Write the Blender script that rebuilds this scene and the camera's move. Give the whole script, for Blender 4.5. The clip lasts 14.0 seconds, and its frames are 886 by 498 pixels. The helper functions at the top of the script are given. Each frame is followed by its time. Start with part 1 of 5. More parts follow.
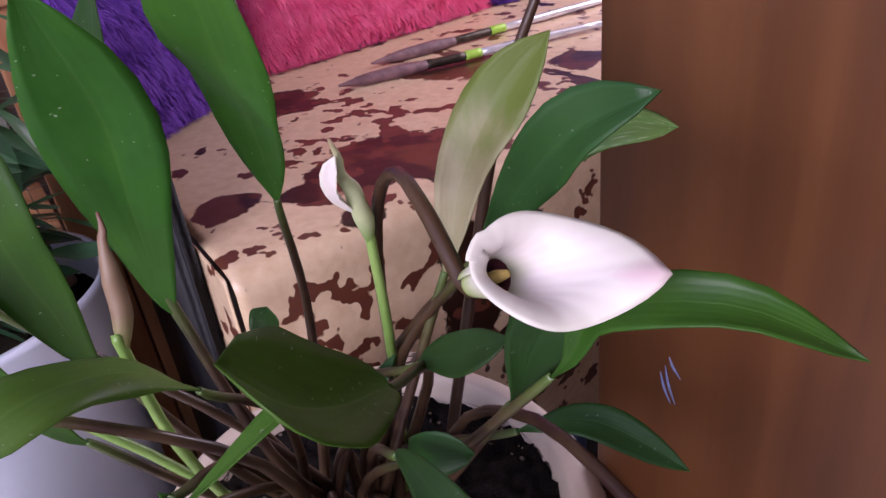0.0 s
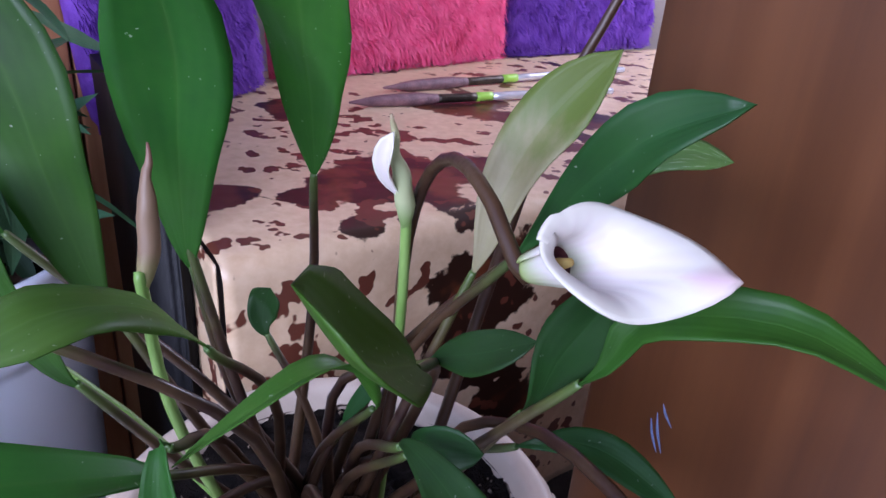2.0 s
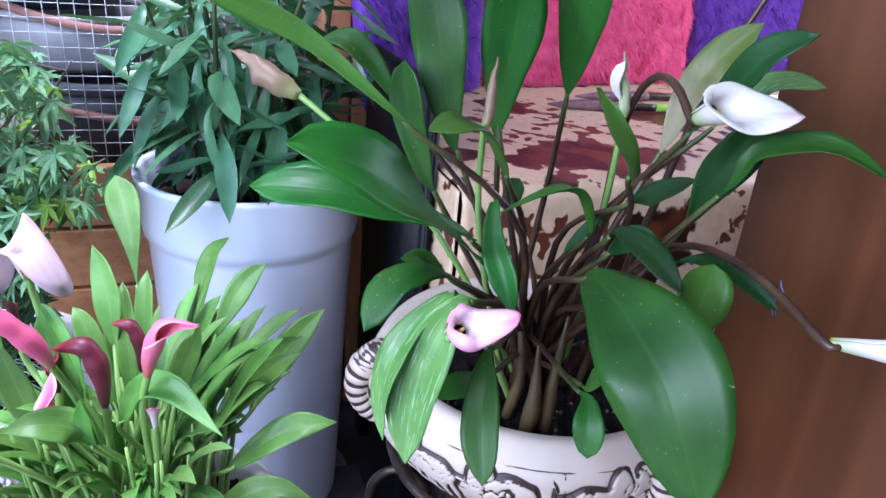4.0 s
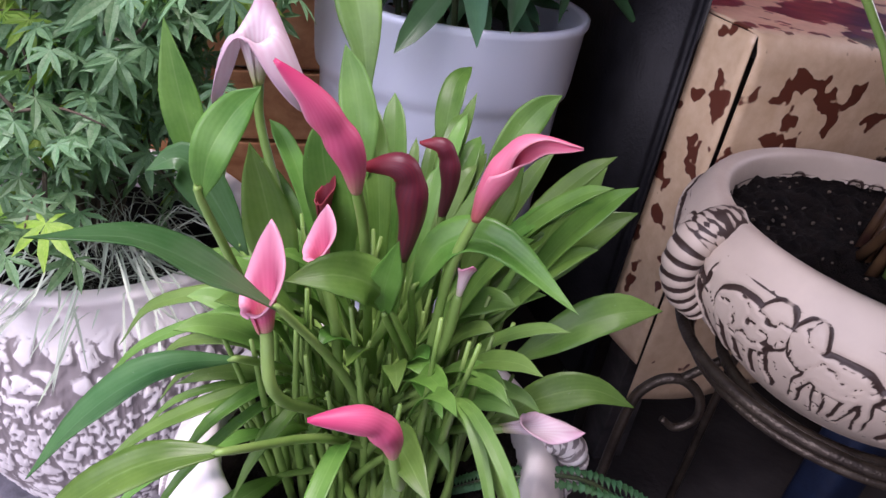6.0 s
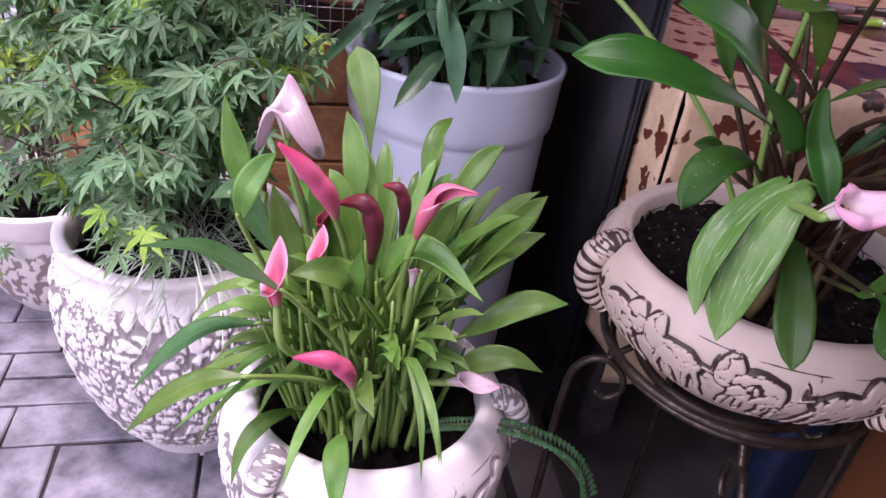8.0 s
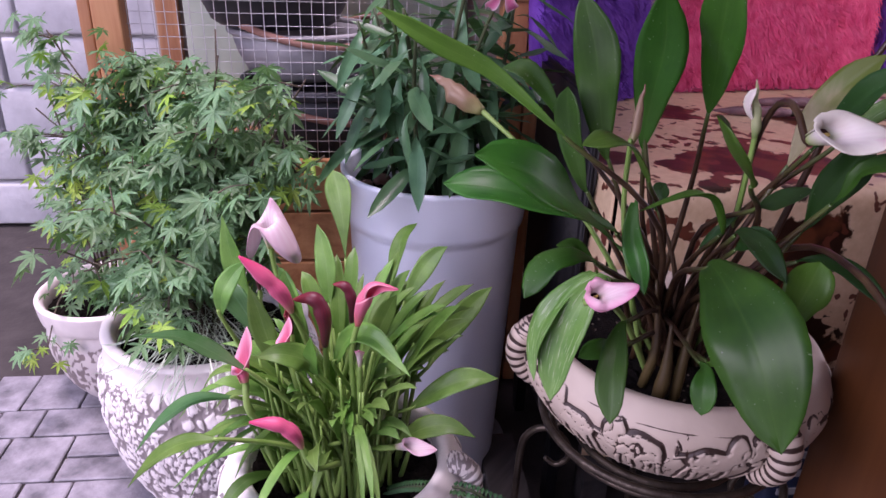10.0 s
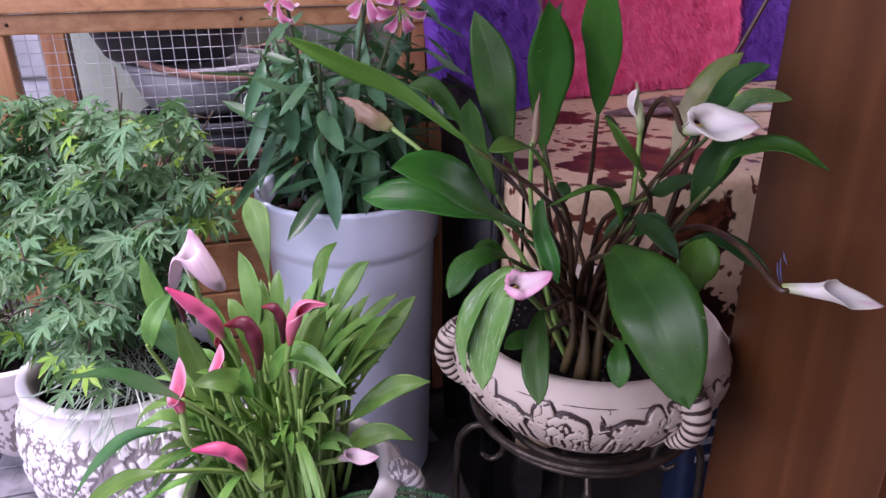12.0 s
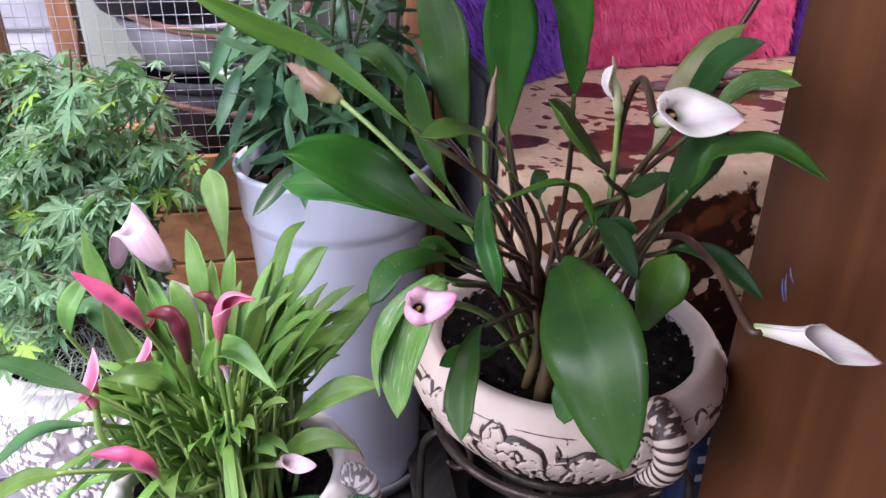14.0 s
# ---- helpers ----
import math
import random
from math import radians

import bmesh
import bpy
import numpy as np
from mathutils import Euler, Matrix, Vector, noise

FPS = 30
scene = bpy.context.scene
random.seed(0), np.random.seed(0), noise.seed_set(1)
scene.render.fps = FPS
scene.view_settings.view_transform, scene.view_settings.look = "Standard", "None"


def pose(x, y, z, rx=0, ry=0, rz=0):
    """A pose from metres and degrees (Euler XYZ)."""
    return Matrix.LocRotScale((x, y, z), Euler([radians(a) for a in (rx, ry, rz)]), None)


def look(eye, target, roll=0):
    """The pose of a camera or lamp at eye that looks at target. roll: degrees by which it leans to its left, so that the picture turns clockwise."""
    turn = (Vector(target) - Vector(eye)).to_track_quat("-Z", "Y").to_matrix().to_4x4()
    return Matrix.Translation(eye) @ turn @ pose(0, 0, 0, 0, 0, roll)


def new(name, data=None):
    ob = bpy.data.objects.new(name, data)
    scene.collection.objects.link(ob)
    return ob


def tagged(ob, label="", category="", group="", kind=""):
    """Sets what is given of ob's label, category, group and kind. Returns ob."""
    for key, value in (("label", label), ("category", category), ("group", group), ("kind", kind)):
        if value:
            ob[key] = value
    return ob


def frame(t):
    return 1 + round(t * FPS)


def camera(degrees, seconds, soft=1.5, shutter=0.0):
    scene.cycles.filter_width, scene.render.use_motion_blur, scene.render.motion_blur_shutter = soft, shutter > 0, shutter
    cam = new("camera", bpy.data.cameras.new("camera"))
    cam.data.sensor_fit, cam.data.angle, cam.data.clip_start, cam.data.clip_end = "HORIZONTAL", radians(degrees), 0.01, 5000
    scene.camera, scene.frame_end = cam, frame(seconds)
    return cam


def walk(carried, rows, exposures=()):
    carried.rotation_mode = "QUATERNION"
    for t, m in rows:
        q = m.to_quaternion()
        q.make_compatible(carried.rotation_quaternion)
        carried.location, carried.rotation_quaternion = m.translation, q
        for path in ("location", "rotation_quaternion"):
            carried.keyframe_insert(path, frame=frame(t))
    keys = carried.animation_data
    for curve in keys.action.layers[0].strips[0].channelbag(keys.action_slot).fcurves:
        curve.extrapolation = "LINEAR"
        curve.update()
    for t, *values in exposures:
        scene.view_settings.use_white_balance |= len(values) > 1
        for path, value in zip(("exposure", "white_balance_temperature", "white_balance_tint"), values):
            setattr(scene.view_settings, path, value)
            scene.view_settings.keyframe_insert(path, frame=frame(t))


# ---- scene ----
cam = camera(64.0, 14.0)
PATH = [
    (0, (0.08, 0.096, 1.183), (-0.122, 1.823, 0.194), -6.7),
    (0.5, (0.066, 0.111, 1.161), (-0.09, 1.875, 0.232), -0.9),
    (1, (0.061, 0.127, 1.151), (-0.078, 1.902, 0.24), 1.9),
    (1.5, (0.064, 0.127, 1.153), (-0.064, 1.915, 0.265), 2.3),
    (2, (0.043, 0.083, 1.158), (-0.061, 1.88, 0.284), 4.5),
    (2.5, (0.033, 0.006, 1.176), (-0.074, 1.808, 0.313), 6.9),
    (3, (0.046, -0.104, 1.18), (-0.167, 1.695, 0.333), 6.1),
    (3.5, (0.047, -0.186, 1.172), (-0.332, 1.59, 0.336), 4.1),
    (4, (0.044, -0.244, 1.147), (-0.489, 1.506, 0.337), 5.0),
    (6.5, (-0.325, -0.176, 0.938), (-0.806, 1.431, -0.151), 9.9),
    (7, (-0.3, -0.173, 0.968), (-0.784, 1.408, -0.157), 9.6),
    (7.5, (-0.238, -0.249, 1.042), (-0.709, 1.362, -0.045), 9.8),
    (8, (-0.111, -0.337, 1.105), (-0.803, 1.219, 0.056), 7.3),
    (8.5, (-0.055, -0.364, 1.136), (-0.876, 1.178, 0.162), 5.6),
    (9, (0.002, -0.327, 1.176), (-0.897, 1.21, 0.264), 4.6),
    (11.5, (0.184, -0.499, 1.217), (-0.691, 1.121, 0.437), -1.9),
    (12, (0.124, -0.433, 1.215), (-0.62, 1.244, 0.42), -0.4),
    (12.5, (0.085, -0.374, 1.21), (-0.584, 1.321, 0.386), 0.8),
    (13, (0.094, -0.315, 1.213), (-0.579, 1.365, 0.361), 1.5),
    (13.5, (0.147, -0.276, 1.201), (-0.631, 1.343, 0.322), 0.1),
    (14, (0.183, -0.266, 1.2), (-0.677, 1.306, 0.312), 0.4),
]

walk(cam, [(t, look(eye, target, roll)) for t, eye, target, roll in PATH], exposures=[(0.0, 0.45, 6400, 41), (1.0, 0.42, 5900, 36), (2.0, 0.52, 5450, 30), (4.0, 0.66, 5250, 21), (6.5, -0.35, 6500, 40), (8.0, -0.1, 6400, 46), (9.0, -0.22, 6400, 50), (11.5, -0.12, 6200, 42), (12.5, -0.12, 6100, 42), (13.0, 0.18, 6100, 34), (13.5, 0.3, 6150, 32), (14.0, 0.36, 6250, 31)])

# ---- frame of the room: u runs along the table, v away from it ----
ANG = radians(38)
CU, SU = math.cos(ANG), math.sin(ANG)


def uv(u, v, z=0.0):
    return Vector((u * CU - v * SU, u * SU + v * CU, z))


def uvdir(u, v, z=0.0):
    return uv(u, v, z).normalized()


# ---- light: a covered porch, open to the left and behind, plus added fill lamps ----
world = bpy.data.worlds.new("sky")
scene.world = world
world.use_nodes = True
wn = world.node_tree.nodes
sky = wn.new("ShaderNodeTexSky")
sky.sky_type, sky.sun_disc = "NISHITA", False
sky.sun_elevation, sky.sun_rotation = radians(83), radians(-170)
wn["Background"].inputs["Strength"].default_value = 0.15
world.node_tree.links.new(sky.outputs["Color"], wn["Background"].inputs["Color"])
sun = new("sun", bpy.data.lights.new("sun", "SUN"))
sun.data.energy, sun.data.angle, sun.data.color = 5.0, radians(14), (1.0, 0.97, 0.94)
sun.matrix_world = look((0, 0, 0), (0.0, 0.06, -1.0))


# An added area lamp used as fill; it stands for no visible lamp.
def fill_light(name, at, target, w, h, watts, color):
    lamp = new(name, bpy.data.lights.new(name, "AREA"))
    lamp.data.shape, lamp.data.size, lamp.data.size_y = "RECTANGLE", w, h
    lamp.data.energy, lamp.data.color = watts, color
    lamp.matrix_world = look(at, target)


# Two lamps added to strengthen daylight from the open sides.
fill_light("porch_opening_light", uv(-2.6, -0.9, 2.0), uv(-0.3, 0.7, 0.6), 2.6, 1.8, 125, (0.93, 0.96, 1.0))
fill_light("front_opening_light", uv(-0.4, -2.4, 2.1), uv(0.4, 0.6, 0.7), 2.4, 1.4, 8, (0.97, 0.98, 1.0))
# Fill lamp added to brighten the cushions; no window is known here.
fill_light("side_fill_light", uv(2.56, 1.0, 1.75), uv(1.0, 1.45, 1.0), 1.0, 0.8, 26, (0.95, 0.97, 1.0))


# ---- materials ----
def mat(name, rough=0.5, metal=0.0, spec=0.5):
    m = bpy.data.materials.new(name)
    m.use_nodes = True
    b = m.node_tree.nodes["Principled BSDF"]
    b.inputs["Roughness"].default_value, b.inputs["Metallic"].default_value = rough, metal
    b.inputs["Specular IOR Level"].default_value = spec
    return m, m.node_tree.nodes, m.node_tree.links, b


def noise_tex(n, l, scale, detail=4, rough=0.55, stretch=None, dist=0.0):
    tc = n.new("ShaderNodeTexCoord")
    mp = n.new("ShaderNodeMapping")
    if stretch:
        mp.inputs["Scale"].default_value = stretch
    l.new(tc.outputs["Object"], mp.inputs["Vector"])
    t = n.new("ShaderNodeTexNoise")
    t.inputs["Scale"].default_value, t.inputs["Detail"].default_value = scale, detail
    t.inputs["Roughness"].default_value, t.inputs["Distortion"].default_value = rough, dist
    l.new(mp.outputs["Vector"], t.inputs["Vector"])
    return t


def ramp(n, l, src, stops):
    r = n.new("ShaderNodeValToRGB")
    e = r.color_ramp.elements
    while len(e) < len(stops):
        e.new(0.5)
    for k, (p, c) in zip(e, stops):
        k.position, k.color = p, (*c, 1)
    l.new(src, r.inputs["Fac"])
    return r


def bump(n, l, b, src, strength=0.3, dist=0.01, normal=None):
    k = n.new("ShaderNodeBump")
    k.inputs["Strength"].default_value, k.inputs["Distance"].default_value = strength, dist
    l.new(src, k.inputs["Height"])
    if normal:
        l.new(normal.outputs["Normal"], k.inputs["Normal"])
    l.new(k.outputs["Normal"], b.inputs["Normal"])
    return k


def mix(n, l, fac, a, b, mode="MIX"):
    k = n.new("ShaderNodeMix")
    k.data_type, k.blend_type = "RGBA", mode
    for sock, v in ((k.inputs[0], fac), (k.inputs[6], a), (k.inputs[7], b)):
        if isinstance(v, (int, float)):
            sock.default_value = v
        elif isinstance(v, tuple):
            sock.default_value = (*v, 1)
        else:
            l.new(v, sock)
    return k.outputs[2]


def plain(name, c1, c2, scale=20, rough=0.5, metal=0.0, bumps=0.15, spec=0.5, stretch=None):
    m, n, l, b = mat(name, rough, metal, spec)
    t = noise_tex(n, l, scale, 5, stretch=stretch)
    r = ramp(n, l, t.outputs["Fac"], [(0.3, c1), (0.7, c2)])
    l.new(r.outputs["Color"], b.inputs["Base Color"])
    t2 = noise_tex(n, l, scale * 7, 3, stretch=stretch)
    bump(n, l, b, t2.outputs["Fac"], bumps, 0.004)
    return m


def value(n, l, name):
    a = n.new("ShaderNodeAttribute")
    a.attribute_name = name
    return a.outputs["Fac"]


def math_node(n, l, op, a, b=0.0, c=None):
    k = n.new("ShaderNodeMath")
    k.operation = op
    for sock, v in zip(k.inputs, (a, b, c)):
        if v is None:
            continue
        if isinstance(v, (int, float)):
            sock.default_value = v
        else:
            l.new(v, sock)
    return k.outputs[0]


def leaf_mat(name, dark, light, rib, rough=0.38, speck=0.0, thin=0.32, veins=26.0, tip=None):
    """Blade with a paler midrib and fine side veins; 'across' runs from edge to edge, 'along' from stalk to tip."""
    m, n, l, b = mat(name, rough, 0.0, 0.4)
    t = noise_tex(n, l, 22, 6, 0.65)
    c = ramp(n, l, t.outputs["Fac"], [(0.3, dark), (0.72, light)]).outputs["Color"]
    big = noise_tex(n, l, 7, 3)
    patch = ramp(n, l, big.outputs["Fac"], [(0.42, (0, 0, 0)), (0.75, (0.38, 0.38, 0.38))]).outputs["Color"]
    c = mix(n, l, patch, c, rib)
    info = n.new("ShaderNodeObjectInfo")
    hue = n.new("ShaderNodeHueSaturation")
    l.new(c, hue.inputs["Color"])
    l.new(math_node(n, l, "MULTIPLY_ADD", info.outputs["Random"], 0.5, 0.75), hue.inputs["Value"])
    l.new(math_node(n, l, "MULTIPLY_ADD", info.outputs["Random"], 0.03, 0.485), hue.inputs["Hue"])
    c = hue.outputs["Color"]
    ac = math_node(n, l, "ABSOLUTE", value(n, l, "across"))
    al = value(n, l, "along")
    wave = math_node(n, l, "SINE", math_node(n, l, "MULTIPLY", math_node(n, l, "MULTIPLY_ADD", al, -0.6, ac), veins))
    mid = math_node(n, l, "SMOOTH_MIN", math_node(n, l, "MULTIPLY", ac, 14.0), 1.0, 0.3)
    ribf = math_node(n, l, "MULTIPLY", math_node(n, l, "SUBTRACT", 1.0, mid), 0.22)
    c = mix(n, l, ribf, c, rib)
    v2 = math_node(n, l, "MULTIPLY", math_node(n, l, "MULTIPLY_ADD", wave, 0.5, 0.5), 0.05)
    c = mix(n, l, v2, c, rib)
    if tip:
        streak = math_node(n, l, "MULTIPLY_ADD", noise_tex(n, l, 45, 4, stretch=(2, 2, 0.4)).outputs["Fac"], 0.55, math_node(n, l, "SUBTRACT", al, 0.5))
        c = mix(n, l, ramp(n, l, streak, [(0.28, (0, 0, 0)), (0.58, (1, 1, 1))]).outputs["Color"], c, tip)
    if speck:
        t3 = noise_tex(n, l, 330, 2)
        where = noise_tex(n, l, 18, 2)
        dots = math_node(n, l, "MULTIPLY_ADD", where.outputs["Fac"], 0.3, math_node(n, l, "SUBTRACT", t3.outputs["Fac"], 0.15))
        s = ramp(n, l, dots, [(0.735, (0, 0, 0)), (0.76, (speck, speck, speck))])
        c = mix(n, l, s.outputs["Color"], c, (0.5, 0.6, 0.42))
    if speck >= 1.0:
        line = n.new("ShaderNodeCombineXYZ")
        l.new(math_node(n, l, "MULTIPLY", value(n, l, "across"), 11.0), line.inputs["X"])
        l.new(math_node(n, l, "MULTIPLY", al, 9.0), line.inputs["Y"])
        fleck = n.new("ShaderNodeTexNoise")
        fleck.inputs["Scale"].default_value, fleck.inputs["Detail"].default_value = 1.0, 3
        l.new(line.outputs["Vector"], fleck.inputs["Vector"])
        c = mix(n, l, ramp(n, l, fleck.outputs["Fac"], [(0.58, (0, 0, 0)), (0.68, (0.8, 0.8, 0.8))]).outputs["Color"], c, (0.5, 0.62, 0.36))
    l.new(c, b.inputs["Base Color"])
    l.new(math_node(n, l, "MULTIPLY_ADD", big.outputs["Fac"], 0.3, rough - 0.12), b.inputs["Roughness"])
    h = math_node(n, l, "ADD", math_node(n, l, "MULTIPLY", wave, 0.12), math_node(n, l, "MULTIPLY", mid, 0.8))
    bump(n, l, b, math_node(n, l, "ADD", h, math_node(n, l, "MULTIPLY", t.outputs["Fac"], 1.5)), 0.2, 0.001)
    tr = n.new("ShaderNodeBsdfTranslucent")
    l.new(mix(n, l, 0.5, c, (0.2, 0.5, 0.05)), tr.inputs["Color"])
    ms = n.new("ShaderNodeMixShader")
    ms.inputs[0].default_value = thin
    l.new(b.outputs[0], ms.inputs[1])
    l.new(tr.outputs[0], ms.inputs[2])
    l.new(ms.outputs[0], n["Material Output"].inputs["Surface"])
    return m


def petal_mat(name, base, body, tip, edge=None, thin=0.25, rough=0.45, veins=0.1):
    m, n, l, b = mat(name, rough)
    al = value(n, l, "along")
    t = noise_tex(n, l, 40, 3, stretch=(1, 1, 1))
    f = math_node(n, l, "MULTIPLY_ADD", t.outputs["Fac"], 0.16, math_node(n, l, "SUBTRACT", al, 0.08))
    stops = [(0.0, base), (0.3, body), (0.74, body), (1.0, tip)]
    c = ramp(n, l, f, stops).outputs["Color"]
    ac = value(n, l, "across")
    wave = math_node(n, l, "SINE", math_node(n, l, "MULTIPLY", ac, 60.0))
    c = mix(n, l, math_node(n, l, "MULTIPLY_ADD", wave, veins, veins), c, tip)
    if edge:
        e = math_node(n, l, "POWER", value(n, l, "rim"), 3.5)
        c = mix(n, l, math_node(n, l, "MULTIPLY", e, 0.8), c, edge)
    l.new(c, b.inputs["Base Color"])
    bump(n, l, b, wave, 0.07, 0.001)
    tr = n.new("ShaderNodeBsdfTranslucent")
    l.new(c, tr.inputs["Color"])
    ms = n.new("ShaderNodeMixShader")
    ms.inputs[0].default_value = thin
    l.new(b.outputs[0], ms.inputs[1])
    l.new(tr.outputs[0], ms.inputs[2])
    l.new(ms.outputs[0], n["Material Output"].inputs["Surface"])
    return m


def wood_mat(name, c1, c2, c3, rough=0.45, grain=(30, 30, 1.2), scale=1.0, knots=True):
    m, n, l, b = mat(name, rough)
    t = noise_tex(n, l, 1.6 * scale, 6, 0.6, stretch=grain, dist=0.4)
    c = ramp(n, l, t.outputs["Fac"], [(0.3, c1), (0.5, c2), (0.7, c3)]).outputs["Color"]
    t2 = noise_tex(n, l, 3, 3)
    sh = ramp(n, l, t2.outputs["Fac"], [(0.3, (0.7, 0.7, 0.7)), (0.7, (1.1, 1.1, 1.1))]).outputs["Color"]
    c = mix(n, l, 0.8, c, sh, "MULTIPLY")
    info = n.new("ShaderNodeObjectInfo")
    hue = n.new("ShaderNodeHueSaturation")
    l.new(c, hue.inputs["Color"])
    l.new(math_node(n, l, "MULTIPLY_ADD", info.outputs["Random"], 0.3, 0.85), hue.inputs["Value"])
    l.new(hue.outputs["Color"], b.inputs["Base Color"])
    bump(n, l, b, t.outputs["Fac"], 0.12, 0.004)
    return m


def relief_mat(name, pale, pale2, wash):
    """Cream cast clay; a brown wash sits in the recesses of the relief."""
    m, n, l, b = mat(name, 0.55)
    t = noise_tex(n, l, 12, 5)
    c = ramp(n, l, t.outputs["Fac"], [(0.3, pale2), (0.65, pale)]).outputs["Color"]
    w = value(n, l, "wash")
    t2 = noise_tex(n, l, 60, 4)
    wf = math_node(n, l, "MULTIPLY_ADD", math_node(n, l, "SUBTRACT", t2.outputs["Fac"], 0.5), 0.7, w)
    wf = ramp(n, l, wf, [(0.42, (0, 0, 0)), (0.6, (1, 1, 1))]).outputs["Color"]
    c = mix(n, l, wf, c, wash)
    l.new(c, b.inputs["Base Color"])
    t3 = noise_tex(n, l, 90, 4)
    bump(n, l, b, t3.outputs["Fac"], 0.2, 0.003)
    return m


def cow_mat():
    m, n, l, b = mat("cow_print_cloth", 0.33)
    t = noise_tex(n, l, 3.1, 5, 0.62, dist=0.35)
    fine = noise_tex(n, l, 55, 3)
    base = ramp(n, l, fine.outputs["Fac"], [(0.3, (0.6, 0.42, 0.255)), (0.7, (0.7, 0.52, 0.34))]).outputs["Color"]
    grow = math_node(n, l, "MULTIPLY_ADD", math_node(n, l, "SUBTRACT", noise_tex(n, l, 13, 5, 0.55, dist=0.3).outputs["Fac"], 0.5), 1.15, value(n, l, "patch"))
    loose = math_node(n, l, "MULTIPLY", math_node(n, l, "SUBTRACT", t.outputs["Fac"], 0.59), 12.0)
    blot = ramp(n, l, math_node(n, l, "MAXIMUM", grow, loose), [(0.49, (0, 0, 0)), (0.53, (1, 1, 1))]).outputs["Color"]
    core = noise_tex(n, l, 5.2, 4, 0.6, dist=0.2)
    brown = ramp(n, l, core.outputs["Fac"], [(0.43, (0.12, 0.036, 0.014)), (0.5, (0.026, 0.01, 0.006))]).outputs["Color"]
    c = mix(n, l, blot, base, brown)
    sp = noise_tex(n, l, 26, 2, 0.5, stretch=(1, 1.0, 1))
    gate = noise_tex(n, l, 4.0, 2)
    spv = math_node(n, l, "MULTIPLY_ADD", math_node(n, l, "SUBTRACT", gate.outputs["Fac"], 0.5), 0.35, sp.outputs["Fac"])
    spots = ramp(n, l, spv, [(0.6, (0, 0, 0)), (0.615, (1, 1, 1))]).outputs["Color"]
    c = mix(n, l, spots, c, (0.12, 0.035, 0.02))
    l.new(c, b.inputs["Base Color"])
    w = noise_tex(n, l, 6, 3)
    bump(n, l, b, w.outputs["Fac"], 0.25, 0.02)
    return m


M_LEAF = leaf_mat("deep_green_leaf", (0.013, 0.078, 0.008), (0.03, 0.15, 0.012), (0.08, 0.2, 0.03), 0.42, 0.6)
M_LEAF_LIGHT = leaf_mat("fresh_green_leaf", (0.036, 0.13, 0.012), (0.075, 0.215, 0.02), (0.18, 0.34, 0.07), 0.38, 0.5)
M_LEAF_DARK = leaf_mat("dark_green_leaf", (0.009, 0.042, 0.008), (0.019, 0.078, 0.013), (0.04, 0.13, 0.028), 0.42, 0.4)
M_LEAF_PALE = leaf_mat("faded_cream_leaf", (0.34, 0.3, 0.13), (0.5, 0.43, 0.27), (0.3, 0.33, 0.12), 0.45, 0.0, tip=(0.12, 0.17, 0.025))
M_LEAF_MOTTLE = leaf_mat("mottled_green_leaf", (0.05, 0.16, 0.02), (0.15, 0.29, 0.06), (0.34, 0.5, 0.2), 0.36, 1.0)
M_LEAF_PINKPOT = leaf_mat("bright_green_leaf", (0.052, 0.16, 0.02), (0.165, 0.34, 0.06), (0.32, 0.5, 0.17), 0.36, 0.2)
M_LEAF_BLUE = leaf_mat("bluish_green_leaf", (0.03, 0.14, 0.04), (0.09, 0.24, 0.08), (0.25, 0.45, 0.22), 0.36, 0.2)
M_LILY = leaf_mat("lily_leaf", (0.03, 0.098, 0.045), (0.078, 0.195, 0.09), (0.11, 0.24, 0.12), 0.34, 0.0, 0.1)
M_MAPLE = leaf_mat("maple_leaf_green", (0.06, 0.165, 0.075), (0.165, 0.32, 0.15), (0.3, 0.42, 0.24), 0.42, 0.0, 0.25, 8)
M_MAPLE_YOUNG = leaf_mat("maple_leaf_young", (0.16, 0.34, 0.03), (0.32, 0.48, 0.07), (0.42, 0.55, 0.15), 0.45, 0.0, 0.3, 8)
M_STALK = plain("purple_green_stalk", (0.028, 0.012, 0.008), (0.075, 0.04, 0.018), 9, 0.35)
def stalk_gradient(name, low1, low2, high):
    m, n, l, b = mat(name, 0.36)
    t = noise_tex(n, l, 30, 4)
    c = ramp(n, l, t.outputs["Fac"], [(0.3, low1), (0.7, low2)]).outputs["Color"]
    f = ramp(n, l, math_node(n, l, "MULTIPLY_ADD", t.outputs["Fac"], 0.3, math_node(n, l, "SUBTRACT", value(n, l, "along"), 0.15)), [(0.6, (0, 0, 0)), (1.0, (1, 1, 1))]).outputs["Color"]
    l.new(mix(n, l, f, c, high), b.inputs["Base Color"])
    bump(n, l, b, t.outputs["Fac"], 0.15, 0.002)
    return m


M_STALK_FADE = stalk_gradient("maroon_to_green_stalk", (0.025, 0.01, 0.008), (0.08, 0.045, 0.02), (0.075, 0.16, 0.03))
M_SHEATH = plain("olive_sheath", (0.04, 0.02, 0.01), (0.1, 0.075, 0.025), 14, 0.4, 0, 0.15, 0.5, (3, 3, 0.5))
M_STALK_GREEN = plain("green_stalk", (0.13, 0.26, 0.045), (0.24, 0.38, 0.1), 12, 0.4)
M_STALK_DARK = plain("dark_stem", (0.03, 0.05, 0.02), (0.06, 0.08, 0.03), 12, 0.5)
M_BARK = plain("grey_brown_bark", (0.05, 0.04, 0.03), (0.12, 0.09, 0.06), 30, 0.85, 0, 0.5)
